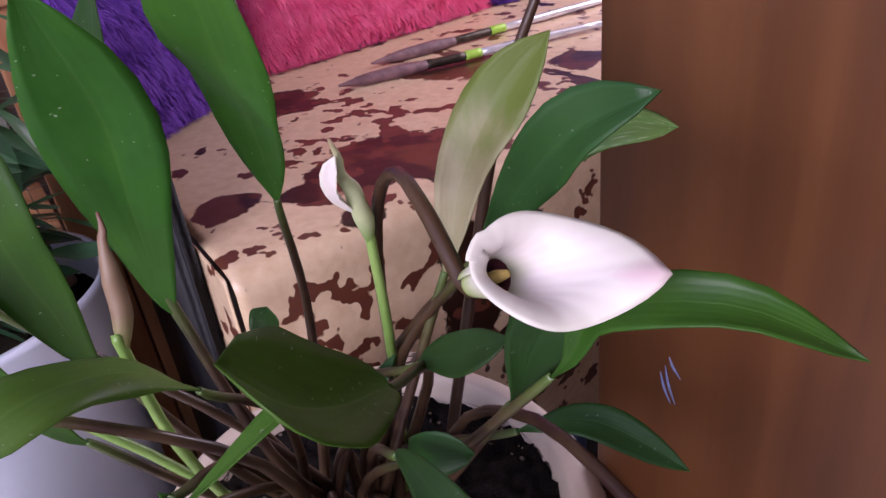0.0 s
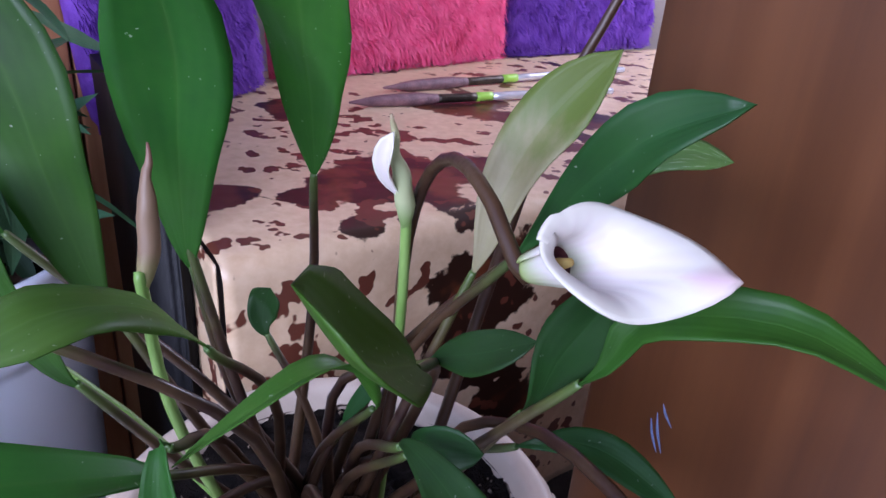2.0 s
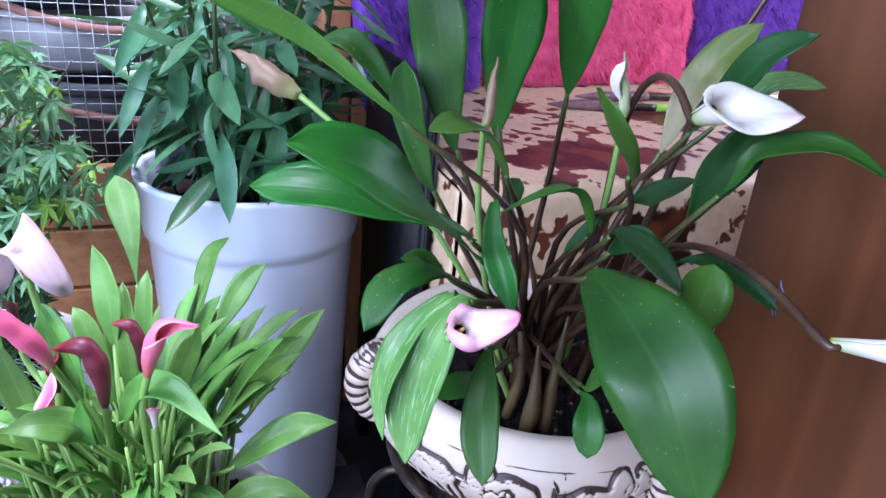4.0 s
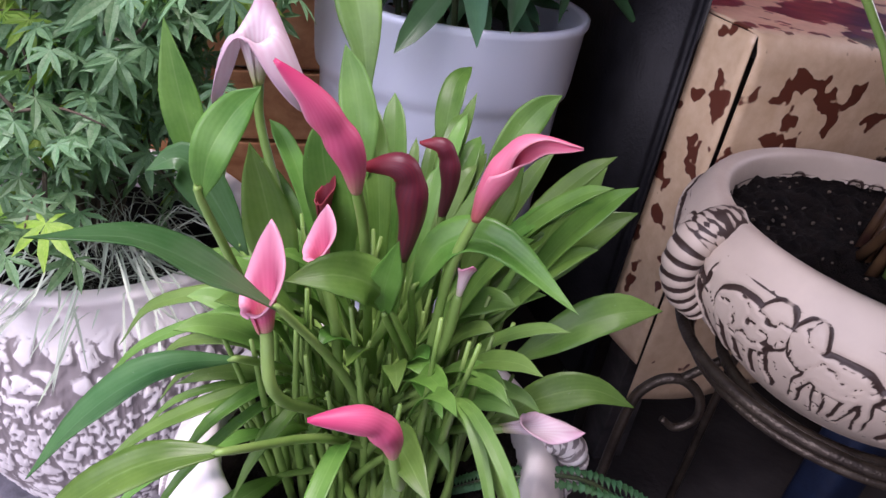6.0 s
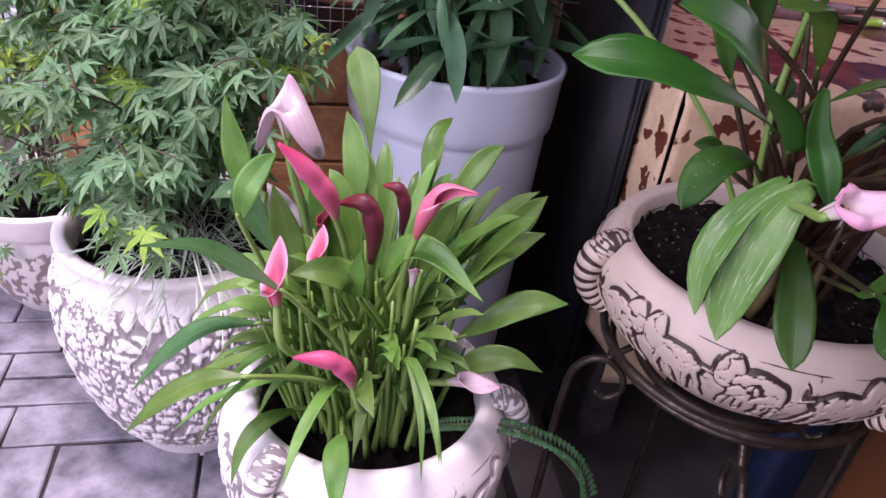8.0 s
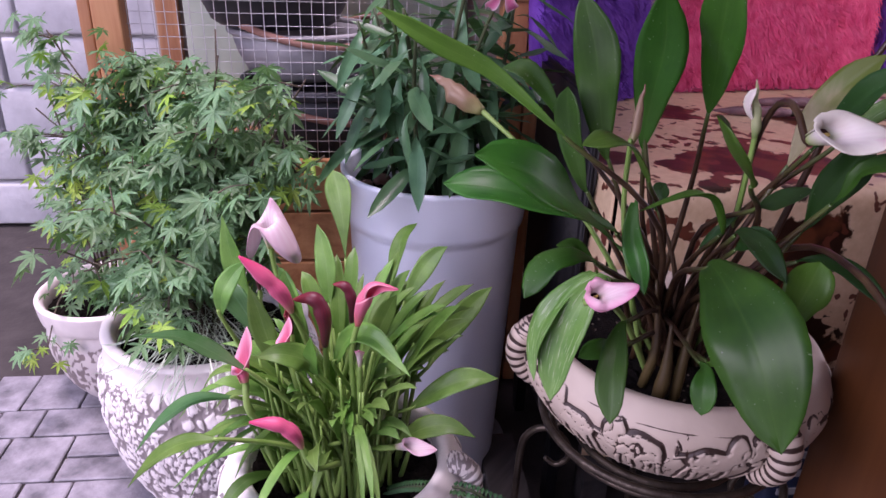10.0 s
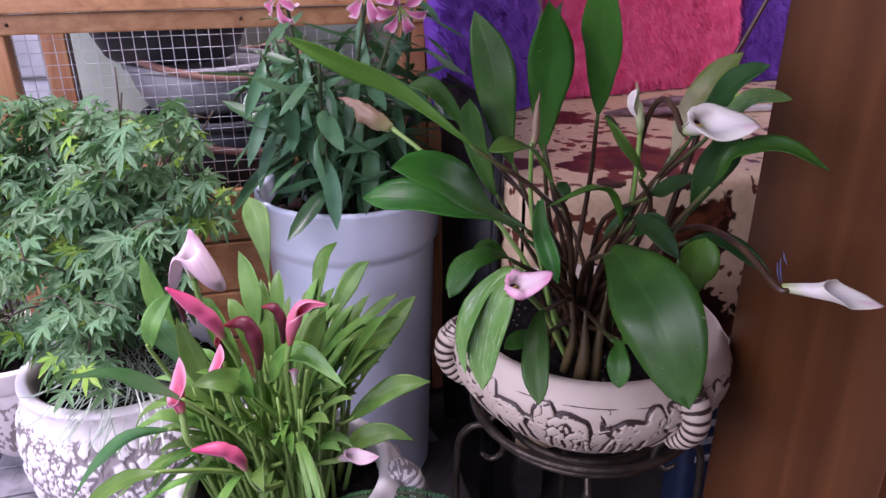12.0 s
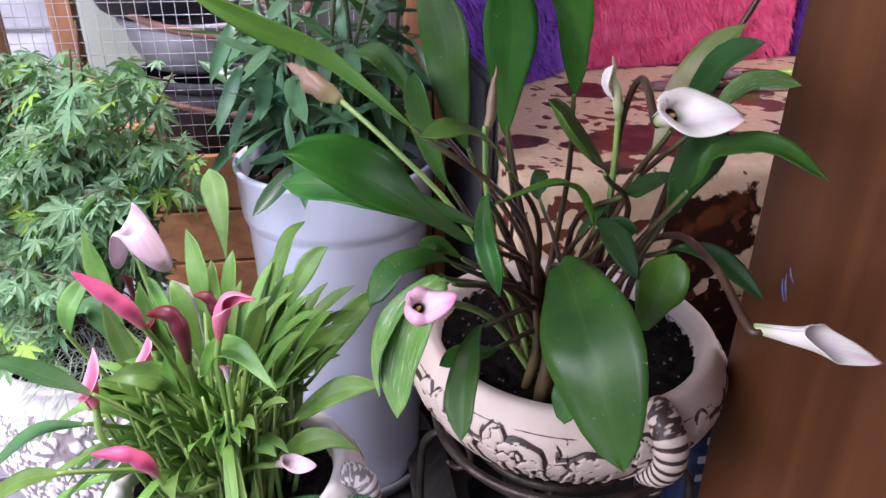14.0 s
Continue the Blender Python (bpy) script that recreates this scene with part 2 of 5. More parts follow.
M_WHITE_PETAL = petal_mat("white_spathe", (0.36, 0.48, 0.12), (0.76, 0.71, 0.66), (0.6, 0.12, 0.35), (0.76, 0.74, 0.6), veins=0.02)
M_BLUSH_PETAL = petal_mat("blush_spathe", (0.66, 0.68, 0.42), (0.8, 0.68, 0.69), (0.6, 0.14, 0.3), (0.72, 0.26, 0.42), veins=0.05)
M_LILAC_PETAL = petal_mat("lilac_white_spathe", (0.42, 0.5, 0.12), (0.8, 0.72, 0.74), (0.5, 0.14, 0.26), (0.74, 0.5, 0.6))
M_PINK_PETAL = petal_mat("pink_spathe", (0.62, 0.36, 0.24), (0.72, 0.13, 0.25), (0.6, 0.04, 0.15), (0.86, 0.5, 0.6))
M_ROSE_PETAL = petal_mat("rose_spathe", (0.6, 0.16, 0.12), (0.78, 0.2, 0.3), (0.75, 0.12, 0.24), (0.85, 0.45, 0.5))
M_DARK_PETAL = petal_mat("maroon_spathe", (0.11, 0.04, 0.045), (0.13, 0.02, 0.035), (0.3, 0.02, 0.03), (0.32, 0.04, 0.05))
M_OLD_PETAL = petal_mat("withered_spathe", (0.32, 0.34, 0.12), (0.26, 0.17, 0.1), (0.22, 0.1, 0.07))
M_BUD = petal_mat("green_white_bud", (0.14, 0.28, 0.05), (0.5, 0.56, 0.3), (0.35, 0.25, 0.14))
M_THROAT = plain("maroon_throat", (0.05, 0.008, 0.012), (0.09, 0.02, 0.025), 60, 0.6)
M_SPADIX = plain("yellow_spadix", (0.55, 0.36, 0.06), (0.7, 0.52, 0.16), 300, 0.7, 0, 0.6)
M_SOIL = plain("dark_potting_soil", (0.003, 0.0025, 0.0025), (0.014, 0.01, 0.008), 60, 0.95, 0, 1.0, 0.12)
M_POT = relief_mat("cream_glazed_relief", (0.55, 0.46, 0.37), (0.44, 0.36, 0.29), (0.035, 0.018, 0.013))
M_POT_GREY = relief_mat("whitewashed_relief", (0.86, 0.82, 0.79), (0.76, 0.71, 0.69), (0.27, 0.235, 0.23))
M_POT_PALE = relief_mat("pale_clay_relief", (0.76, 0.69, 0.66), (0.62, 0.56, 0.54), (0.26, 0.21, 0.2))
M_TUB = plain("white_blue_plastic", (0.76, 0.83, 0.98), (0.82, 0.88, 0.99), 3, 0.28, 0, 0.03)
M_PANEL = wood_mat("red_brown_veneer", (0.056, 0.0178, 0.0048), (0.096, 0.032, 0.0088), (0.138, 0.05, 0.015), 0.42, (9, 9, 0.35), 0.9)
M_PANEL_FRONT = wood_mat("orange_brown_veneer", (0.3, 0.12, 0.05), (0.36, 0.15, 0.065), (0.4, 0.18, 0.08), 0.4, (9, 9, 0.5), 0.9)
M_PINE = wood_mat("varnished_pine", (0.32, 0.13, 0.05), (0.46, 0.22, 0.095), (0.56, 0.3, 0.14), 0.5, (2, 20, 20))
M_PINE_V = wood_mat("varnished_pine_upright", (0.34, 0.13, 0.05), (0.46, 0.2, 0.085), (0.54, 0.27, 0.12), 0.5, (20, 20, 2))
M_OLDWOOD = wood_mat("weathered_dark_wood", (0.03, 0.026, 0.025), (0.055, 0.047, 0.045), (0.085, 0.075, 0.07), 0.75, (18, 2, 18))
M_COW = cow_mat()
M_BLACK = plain("black_worn_leather", (0.003, 0.003, 0.004), (0.009, 0.009, 0.011), 25, 0.55, 0, 0.3, 0.25)
M_IRON = plain("bronzed_iron", (0.035, 0.026, 0.02), (0.1, 0.08, 0.06), 40, 0.38, 0.7, 0.3)
M_WIRE = plain("galvanised_wire", (0.4, 0.4, 0.42), (0.52, 0.52, 0.54), 40, 0.45, 0.6, 0.1)
M_PURPLE = plain("purple_plush", (0.125, 0.038, 0.3), (0.22, 0.09, 0.47), 30, 0.9, 0, 0.6, 0.1)
M_PINK = plain("pink_plush", (0.72, 0.07, 0.19), (0.88, 0.17, 0.32), 30, 0.9, 0, 0.6, 0.1)
M_PAVER = plain("grey_stone_paver", (0.08, 0.078, 0.09), (0.3, 0.29, 0.32), 17, 0.5, 0, 0.5)
M_JOINT = plain("dark_joint_ground", (0.022, 0.018, 0.017), (0.05, 0.042, 0.04), 9, 0.85, 0, 0.5)
M_STONE = plain("pale_wall_stone", (0.45, 0.45, 0.47), (0.68, 0.68, 0.7), 8, 0.8, 0, 0.6)
M_MORTAR = plain("grey_mortar", (0.35, 0.34, 0.34), (0.48, 0.47, 0.46), 20, 0.9, 0, 0.5)
M_PLASTER = plain("dull_plaster", (0.3, 0.25, 0.22), (0.4, 0.34, 0.3), 6, 0.85, 0, 0.3)
M_CEIL = plain("brown_roof_boards", (0.22, 0.14, 0.09), (0.32, 0.21, 0.14), 4, 0.7, 0, 0.3)
M_CLAY = plain("terracotta", (0.19, 0.09, 0.07), (0.3, 0.155, 0.12), 14, 0.75, 0, 0.3)
M_FERN = leaf_mat("fern_green", (0.015, 0.08, 0.03), (0.04, 0.14, 0.05), (0.1, 0.25, 0.1), 0.5, 0, 0.1)
M_GRASS = leaf_mat("striped_sedge", (0.3, 0.38, 0.28), (0.52, 0.58, 0.48), (0.75, 0.78, 0.7), 0.45, 0, 0.2, 6)
M_GREY = plain("grey_basin", (0.2, 0.2, 0.22), (0.36, 0.36, 0.38), 6, 0.5)
M_PALEGREEN = plain("pale_green_board", (0.26, 0.32, 0.26), (0.44, 0.5, 0.41), 4, 0.6)
M_DARKBIN = plain("dark_basin", (0.015, 0.017, 0.024), (0.04, 0.042, 0.05), 8, 0.5)
M_LIME = plain("lime_green_band", (0.3, 0.6, 0.05), (0.42, 0.72, 0.1), 20, 0.4)
M_SILVER = plain("silver_handle", (0.6, 0.6, 0.64), (0.75, 0.75, 0.78), 30, 0.25, 0.4, 0.05)
M_PAINTED = plain("paint_caked_bristles", (0.12, 0.06, 0.07), (0.26, 0.13, 0.14), 50, 0.45, 0, 0.6)
M_BLUEMARK = plain("blue_scuff", (0.13, 0.17, 0.32), (0.2, 0.24, 0.42), 80, 0.7)
M_BLUECLOTH = plain("blue_print", (0.006, 0.012, 0.035), (0.01, 0.022, 0.06), 40, 0.6)
M_WHITECLOTH = plain("white_print", (0.2, 0.2, 0.22), (0.3, 0.3, 0.32), 40, 0.6)


# ---- mesh helpers ----
def thing(name, label, category, at=(0, 0, 0), group="", kind=""):
    ob = new(name)
    ob.location = at
    ob.empty_display_size = 0.05
    return tagged(ob, label, category, group, kind)


def part(name, bm, material, parent, label="", smooth=True, solid=0.0):
    me = bpy.data.meshes.new(name)
    if isinstance(bm, bmesh.types.BMesh):
        bm.to_mesh(me)
        bm.free()
    else:
        me.from_pydata(*bm)
    if smooth:
        me.shade_smooth()
    me.materials.append(material)
    ob = new(name, me)
    if parent:
        ob.parent = parent
        ob.matrix_parent_inverse = Matrix.Translation(-world_at(parent))
    if label:
        ob["label"] = label
    if solid:
        s = ob.modifiers.new("thickness", "SOLIDIFY")
        s.thickness, s.offset = solid, 0
    return ob


def world_at(ob):
    """Where a thing's own frame starts; its parts all lie in the world's frame."""
    return Vector((0, 0, 0)) if ob.parent else ob.location.copy()


def shared(name, me, m, parent):
    ob = new(name, me)
    ob.parent = parent
    ob.matrix_parent_inverse = Matrix.Translation(-world_at(parent))
    ob.matrix_basis = m
    return ob


def spline(pts, n):
    """n points on a Catmull-Rom curve through pts."""
    p = [Vector(q) for q in pts]
    if len(p) == 2:
        return [p[0].lerp(p[1], i / (n - 1)) for i in range(n)]
    p = [2 * p[0] - p[1]] + p + [2 * p[-1] - p[-2]]
    out = []
    for i in range(n):
        x = i / (n - 1) * (len(p) - 3)
        k = min(int(x), len(p) - 4)
        f = x - k
        a, b, c, d = p[k : k + 4]
        out.append(0.5 * (2 * b + (c - a) * f + (2 * a - 5 * b + 4 * c - d) * f * f + (3 * b - a - 3 * c + d) * f**3))
    return out


def tangents(c):
    return [(c[min(i + 1, len(c) - 1)] - c[max(i - 1, 0)]).normalized() for i in range(len(c))]


def add_tube(bm, pts, radii, n=12, seg=8, cap=True):
    c = spline(pts, n)
    ts = tangents(c)
    side = ts[0].orthogonal().normalized()
    rings = []
    for i, (p, t) in enumerate(zip(c, ts)):
        side = (side - t * side.dot(t)).normalized()
        up = t.cross(side)
        x = i / (n - 1) * (len(radii) - 1)
        k = min(int(x), len(radii) - 2)
        r = radii[k] + (radii[k + 1] - radii[k]) * (x - k)
        rings.append([bm.verts.new(p + r * (math.cos(a) * side + math.sin(a) * up)) for a in (2 * math.pi * j / seg for j in range(seg))])
    for a, b in zip(rings, rings[1:]):
        for j in range(seg):
            bm.faces.new((a[j], a[(j + 1) % seg], b[(j + 1) % seg], b[j]))
    if cap:
        bm.faces.new(rings[0][::-1])
        bm.faces.new(rings[-1])
    return bm


def tube(pts, radii, n=12, seg=8):
    return add_tube(bmesh.new(), pts, radii, n, seg)


def add_box(bm, at, size, m=None):
    r = bmesh.ops.create_cube(bm, size=1.0)
    mm = (m or Matrix.Identity(4)) @ Matrix.Translation(at) @ Matrix.Diagonal((*size, 1))
    bmesh.ops.transform(bm, matrix=mm, verts=r["verts"])
    return r["verts"]


def box(at, size, m=None, bevel=0.0, seg=2):
    bm = bmesh.new()
    add_box(bm, at, size, m)
    if bevel:
        bmesh.ops.bevel(bm, geom=bm.edges[:], offset=bevel, segments=seg, affect="EDGES", profile=0.6)
    return bm


ROOM = Matrix.Rotation(ANG, 4, "Z")


def lathe(profile, seg, at, relief=None, flute=0.0):
    """Turned body about a vertical axis; relief(angle, z, r) gives height and wash."""
    verts, wash, faces = [], [], []
    for z, r in profile:
        for j in range(seg):
            a = 2 * math.pi * j / seg
            h, w = relief(a, z, r) if relief else (0.0, 0.0)
            rr = r + h
            verts.append((at[0] + rr * math.cos(a), at[1] + rr * math.sin(a), at[2] + z))
            wash.append(w)
    for i in range(len(profile) - 1):
        for j in range(seg):
            k = (j + 1) % seg
            faces.append((i * seg + j, i * seg + k, (i + 1) * seg + k, (i + 1) * seg + j))
    return verts, faces, wash


def profile_points(pts, n):
    c = spline([(r, 0, z) for z, r in pts], n)
    return [(p.z, p.x) for p in c]


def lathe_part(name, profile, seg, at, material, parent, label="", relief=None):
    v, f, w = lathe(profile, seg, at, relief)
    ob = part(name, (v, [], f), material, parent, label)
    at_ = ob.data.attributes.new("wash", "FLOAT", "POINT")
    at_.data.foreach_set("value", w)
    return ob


def blade_profile(s, round_tip=0.0):
    a, b = (1.0, 1.15) if round_tip < 0 else (2.2 - 0.75 * round_tip, 1.0 - 0.47 * round_tip)
    p = a / (a + b)
    return (s / p) ** a * (max(0.0, 1 - s) / (1 - p)) ** b


def blade(pts, width, facing, fold=0.22, wave=0.05, n=16, m=8, round_tip=0.0, curl=0.0, seed=0):
    """A leaf blade along pts from its stalk to its tip, its upper face towards 'facing'."""
    c = spline(pts, n)
    ts = tangents(c)
    rnd = random.Random(seed)
    ph = rnd.uniform(0, 6)
    verts, across, along, faces = [], [], [], []
    face = Vector(facing)
    for i, (p, t) in enumerate(zip(c, ts)):
        s = i / (n - 1)
        side = t.cross(face)
        side = side.normalized() if side.length > 1e-4 else t.orthogonal().normalized()
        nor = side.cross(t).normalized()
        w = 0.5 * width * blade_profile(max(s, 0.02), round_tip)
        w_left = w * (1 + 0.09 * math.sin(5 * s + ph) + 0.03 * math.sin(17 * s + 2 * ph))
        w_right = w * (1 + 0.09 * math.sin(4 * s + 2.3 * ph) + 0.03 * math.sin(15 * s + ph))
        for j in range(m + 1):
            x = 2 * j / m - 1
            lift = fold * abs(x) ** 1.3 * w - curl * x * x * w
            lift += wave * w * (math.sin(7 * s + ph + 1.4 * x) + 0.5 * math.sin(16 * s + 2 * ph + 2.5 * x)) * abs(x)
            lift += 0.05 * w * noise.noise(Vector((x * 1.6 + ph, s * 6, ph))) * (1 - 0.5 * abs(x))
            verts.append(p + side * (x * (w_left if x < 0 else w_right)) + nor * lift)
            across.append(x)
            along.append(s)
    for i in range(n - 1):
        for j in range(m):
            a = i * (m + 1) + j
            faces.append((a, a + 1, a + m + 2, a + m + 1))
    return verts, faces, across, along


def put_values(ob, **layers):
    for k, v in layers.items():
        a = ob.data.attributes.new(k, "FLOAT", "POINT")
        a.data.foreach_set("value", v)
    return ob


LEAF_COUNT = 0
EYES = Vector((0.05, -0.35, 1.2))


def leaf(plant, material, pts, width, stalk=None, facing=None, fold=0.22, wave=0.06, round_tip=0.0, curl=0.0, label="", stalk_mat=None, r=0.0035, n=16):
    """A leaf of a plant: blade, and its stalk down to the soil as a part of the leaf."""
    global LEAF_COUNT
    LEAF_COUNT += 1
    p = [Vector(q) for q in pts]
    mid = p[len(p) // 2]
    f = Vector(facing) if facing else ((EYES - mid).normalized() + Vector((0, 0, 0.5)))
    v, fa, ac, al = blade(p, width, f, fold, wave, n, 8, round_tip, curl, LEAF_COUNT)
    ob = put_values(part("leaf", (v, [], fa), material, plant, label, solid=0.0007), across=ac, along=al)
    if stalk:
        inner = p[0].lerp(p[1], 0.25)
        st = part("stalk", tube(list(stalk) + [p[0], inner], [r * 1.5, r, r * 0.75, 0.0008], 16, 8), stalk_mat or M_STALK_FADE, ob)
        put_values(st, along=[min(1.0, (i // 8) / 13) for i in range(len(st.data.vertices))])
    return ob


def spathe(length, radius, tipback=0.5, n=22, m=48, flare=1.0, open_=1.0, tiplen=0.6, back=0.42, narrow=0.0, ruffle=0.05, wing=0.0):
    """A calla spathe about +Z from its foot: a rolled funnel cut off aslant, its tongue on the +X side, its axis bent that way by tipback."""
    steps = 60
    cx, cz, x, z = [0.0], [0.0], 0.0, 0.0
    for k in range(steps):
        h = (k + 0.5) / steps * 1.2
        phi = 2.1 * tipback * max(0.0, h - 0.4) ** 1.3
        x += math.sin(phi) * length * 1.2 / steps
        z += math.cos(phi) * length * 1.2 / steps
        cx.append(x)
        cz.append(z)
    verts, across, along, rim, faces = [], [], [], [], []
    for i in range(n):
        s = i / (n - 1)
        for j in range(m + 1):
            th = math.pi * (2 * j / m - 1) * 1.06
            q = min(1.0, abs(th) / math.pi)
            c = (1 + math.cos(th)) / 2
            point = math.exp(-((q / 0.13) ** 1.2))
            top = back + (0.88 - back) * c ** (1.2 + narrow) + 0.2 * tiplen * point
            top *= 1 + ruffle * math.sin(3 * th + 0.7) * (1 - point)
            h = top * s
            rr = radius * (0.2 + 0.52 * h**0.8 + 0.4 * open_ * h**2.2) * (1 - narrow * max(0.0, h - 0.45))
            lip = max(0.0, s - 0.62) / 0.38
            rr += radius * 0.42 * flare * lip**1.8 * (1 - 0.7 * point)
            drop = radius * 0.42 * flare * lip**2.4 * (1 - point)
            spread = wing * radius * lip**1.5 * math.sin(th) ** 2
            rr += 0.7 * spread
            drop += 3.2 * spread * lip
            phi = 2.1 * tipback * max(0.0, h - 0.4) ** 1.3
            g = min(steps - 1e-6, h / 1.2 * steps)
            k = int(g)
            px, pz = cx[k] + (cx[k + 1] - cx[k]) * (g - k), cz[k] + (cz[k + 1] - cz[k]) * (g - k)
            rad = rr * math.cos(th)
            if q > 0.86:
                rad -= 0.0018 if th > 0 else 0.0
            verts.append((px + rad * math.cos(phi) - drop * math.sin(phi), rr * math.sin(th), pz - rad * math.sin(phi) - drop * math.cos(phi)))
            across.append(th / math.pi)
            along.append(min(1.0, 0.62 * s + 0.42 * point * s))
            rim.append(s)
    for i in range(n - 1):
        for j in range(m):
            a = i * (m + 1) + j
            faces.append((a, a + 1, a + m + 2, a + m + 1))
    return verts, faces, across, along, rim


def rolled(plant, material, pts, radius, opening, stem, label, r=0.004):
    """A rolled calla flower along pts: an overlapping tube that opens into a bent tongue facing 'opening'."""
    n, m = 30, 26
    c = spline(pts, n)
    verts, across, along, rim, faces = [], [], [], [], []
    for i, (p, t) in enumerate(zip(c, tangents(c))):
        s = i / (n - 1)
        o = Vector(opening)
        o = (o - t * o.dot(t)).normalized()
        side = t.cross(o)
        grow = max(0.0, (s - 0.42) / 0.58)
        rr = radius * (0.26 + 0.74 * min(1.0, s / 0.5) ** 0.85) * (1 - 0.97 * grow**2.1) + 0.0004
        half = math.pi * (1.3 - 0.78 * min(1.0, grow * 1.5) ** 0.8)
        for j in range(m + 1):
            x = 2 * j / m - 1
            th = x * half
            q = rr * (1 + 0.13 * th / math.pi + 0.15 * grow * x * x) * (1 - 0.22 * math.exp(-(((s - 0.56) / 0.09) ** 2)))
            verts.append(p - o * (q * math.cos(th)) + side * (q * math.sin(th)))
            across.append(x)
            along.append(s)
            rim.append(max(abs(x) ** 3, 0.0) * min(1.0, s * 2))
    for i in range(n - 1):
        for j in range(m):
            a = i * (m + 1) + j
            faces.append((a, a + 1, a + m + 2, a + m + 1))
    ob = put_values(part("flower", (verts, [], faces), material, plant, label, solid=0.0009), across=across, along=along, rim=rim)
    part("stem", tube(list(stem) + [c[0], c[2]], [r * 1.3, r, r, radius * 0.25], 18, 8), M_STALK_GREEN, ob)
    return ob


def frame_matrix(at, axis, tip):
    z = Vector(axis).normalized()
    x = Vector(tip)
    x = (x - z * x.dot(z)).normalized()
    y = z.cross(x)
    return Matrix.Translation(at) @ Matrix((x, y, z)).transposed().to_4x4()


def calla(plant, material, at, axis, tip, length, radius, stem, stem_mat=None, throat=M_THROAT, label="", r=0.0035, spadix=True, **kw):
    """A calla flower: spathe, spadix and throat, on its stem."""
    v, f, ac, al, rm = spathe(length, radius, **kw)
    mm = frame_matrix(at, axis, tip)
    v = [mm @ Vector(q) for q in v]
    ob = put_values(part("flower", (v, [], f), material, plant, label, solid=0.0009), across=ac, along=al, rim=rm)
    z = mm.to_3x3() @ Vector((0, 0, 1))
    base = Vector(at)
    if spadix:
        part("spadix", tube([base + z * length * 0.1, base + z * length * 0.2, base + z * length * 0.3], [radius * 0.1, radius * 0.13, radius * 0.07], 8, 8), M_SPADIX, ob, "yellow spadix")
    if throat:
        prof = [(length * h, radius * (0.2 + 0.52 * h**0.8) * 0.96 - 0.0007) for h in (0.05, 0.1, 0.16, 0.22)]
        tv, tf, _ = lathe(prof, 16, (0, 0, 0))
        part("throat", ([mm @ Vector(q) for q in tv], [], tf), throat, ob, "dark maroon throat")
    if stem:
        part("stem", tube(list(stem) + [base - z * length * 0.05, base + z * length * 0.1], [r * 1.3, r, r, r * 1.05, radius * 0.16], 20, 8), stem_mat or M_STALK_GREEN, ob)
    return ob


def bud(plant, material, base, tip, r, stem, stem_mat, label):
    b, t = Vector(base), Vector(tip)
    side = (t - b).orthogonal().normalized()
    pts = [b, b.lerp(t, 0.3) + side * 0.002, b.lerp(t, 0.65), t]
    bm = tube(pts, [r * 0.45, r, r * 0.95, r * 0.5, 0.0006], 18, 12)
    for vv in bm.verts:
        f = max(0.0, (vv.co - b).dot((t - b).normalized()) / (t - b).length)
        vv.co += noise.noise_vector(vv.co * 70) * r * 0.45 * min(1.0, f * 1.6) + noise.noise_vector(vv.co * 260) * r * 0.1
    ob = part("flower_bud", bm, material, plant, label)
    zs = [(v.co - b).dot((t - b).normalized()) / (t - b).length for v in ob.data.vertices]
    put_values(ob, along=[max(0, min(1, q)) for q in zs], across=[0.3] * len(zs), rim=[0.0] * len(zs))
    part("stem", tube(list(stem) + [b, b.lerp(t, 0.1)], [0.004, 0.0032, 0.003, r * 0.45], 16, 8), stem_mat, ob)
    return ob


# ---- setting ----
def setting(name, bm, material, label, smooth=False):
    ob = part(name, bm, material, None, "", smooth)
    return tagged(ob, label, name.split("_")[0], kind="structure")


# One dark brown, also where the pavers stop under the stand.
bm = bmesh.new()
bmesh.ops.create_grid(bm, x_segments=8, y_segments=8, size=400)
setting("ground", bm, M_JOINT, "dark brown ground and joint bed of the paved yard")

bm = bmesh.new()
add_box(bm, (0.9, 1.86, 1.12), (3.3, 0.12, 2.24), ROOM)
setting("wall_back", bm, M_PLASTER, "dull plastered wall behind the table")
# Unseen wall; its window opening is made up to let the fill lamp in.
bm = bmesh.new()
add_box(bm, (2.6, -0.37, 1.12), (0.12, 1.66, 2.24), ROOM)
add_box(bm, (2.6, 1.68, 1.12), (0.12, 0.24, 2.24), ROOM)
add_box(bm, (2.6, 1.01, 0.66), (0.12, 1.1, 1.32), ROOM)
add_box(bm, (2.6, 1.01, 2.2), (0.12, 1.1, 0.08), ROOM)
setting("wall_side", bm, M_PLASTER, "unseen dull plastered side wall with a made-up opening for the fill lamp")
# Unseen wall behind the view, added to block sky light on the right.
bm = bmesh.new()
add_box(bm, (1.17, -1.26, 1.12), (2.74, 0.12, 2.24), ROOM)
setting("wall_front", bm, M_PLASTER, "unseen dull plastered wall added to keep sky light off the right side")
# Unseen roof, its left edge set to shade the bowl but not the yard.
bm = bmesh.new()
add_box(bm, (1.31, 0.36, 2.3), (2.78, 3.18, 0.1), ROOM)
setting("ceiling", bm, M_CEIL, "unseen brown boarded roof added to shade the bowl and table")

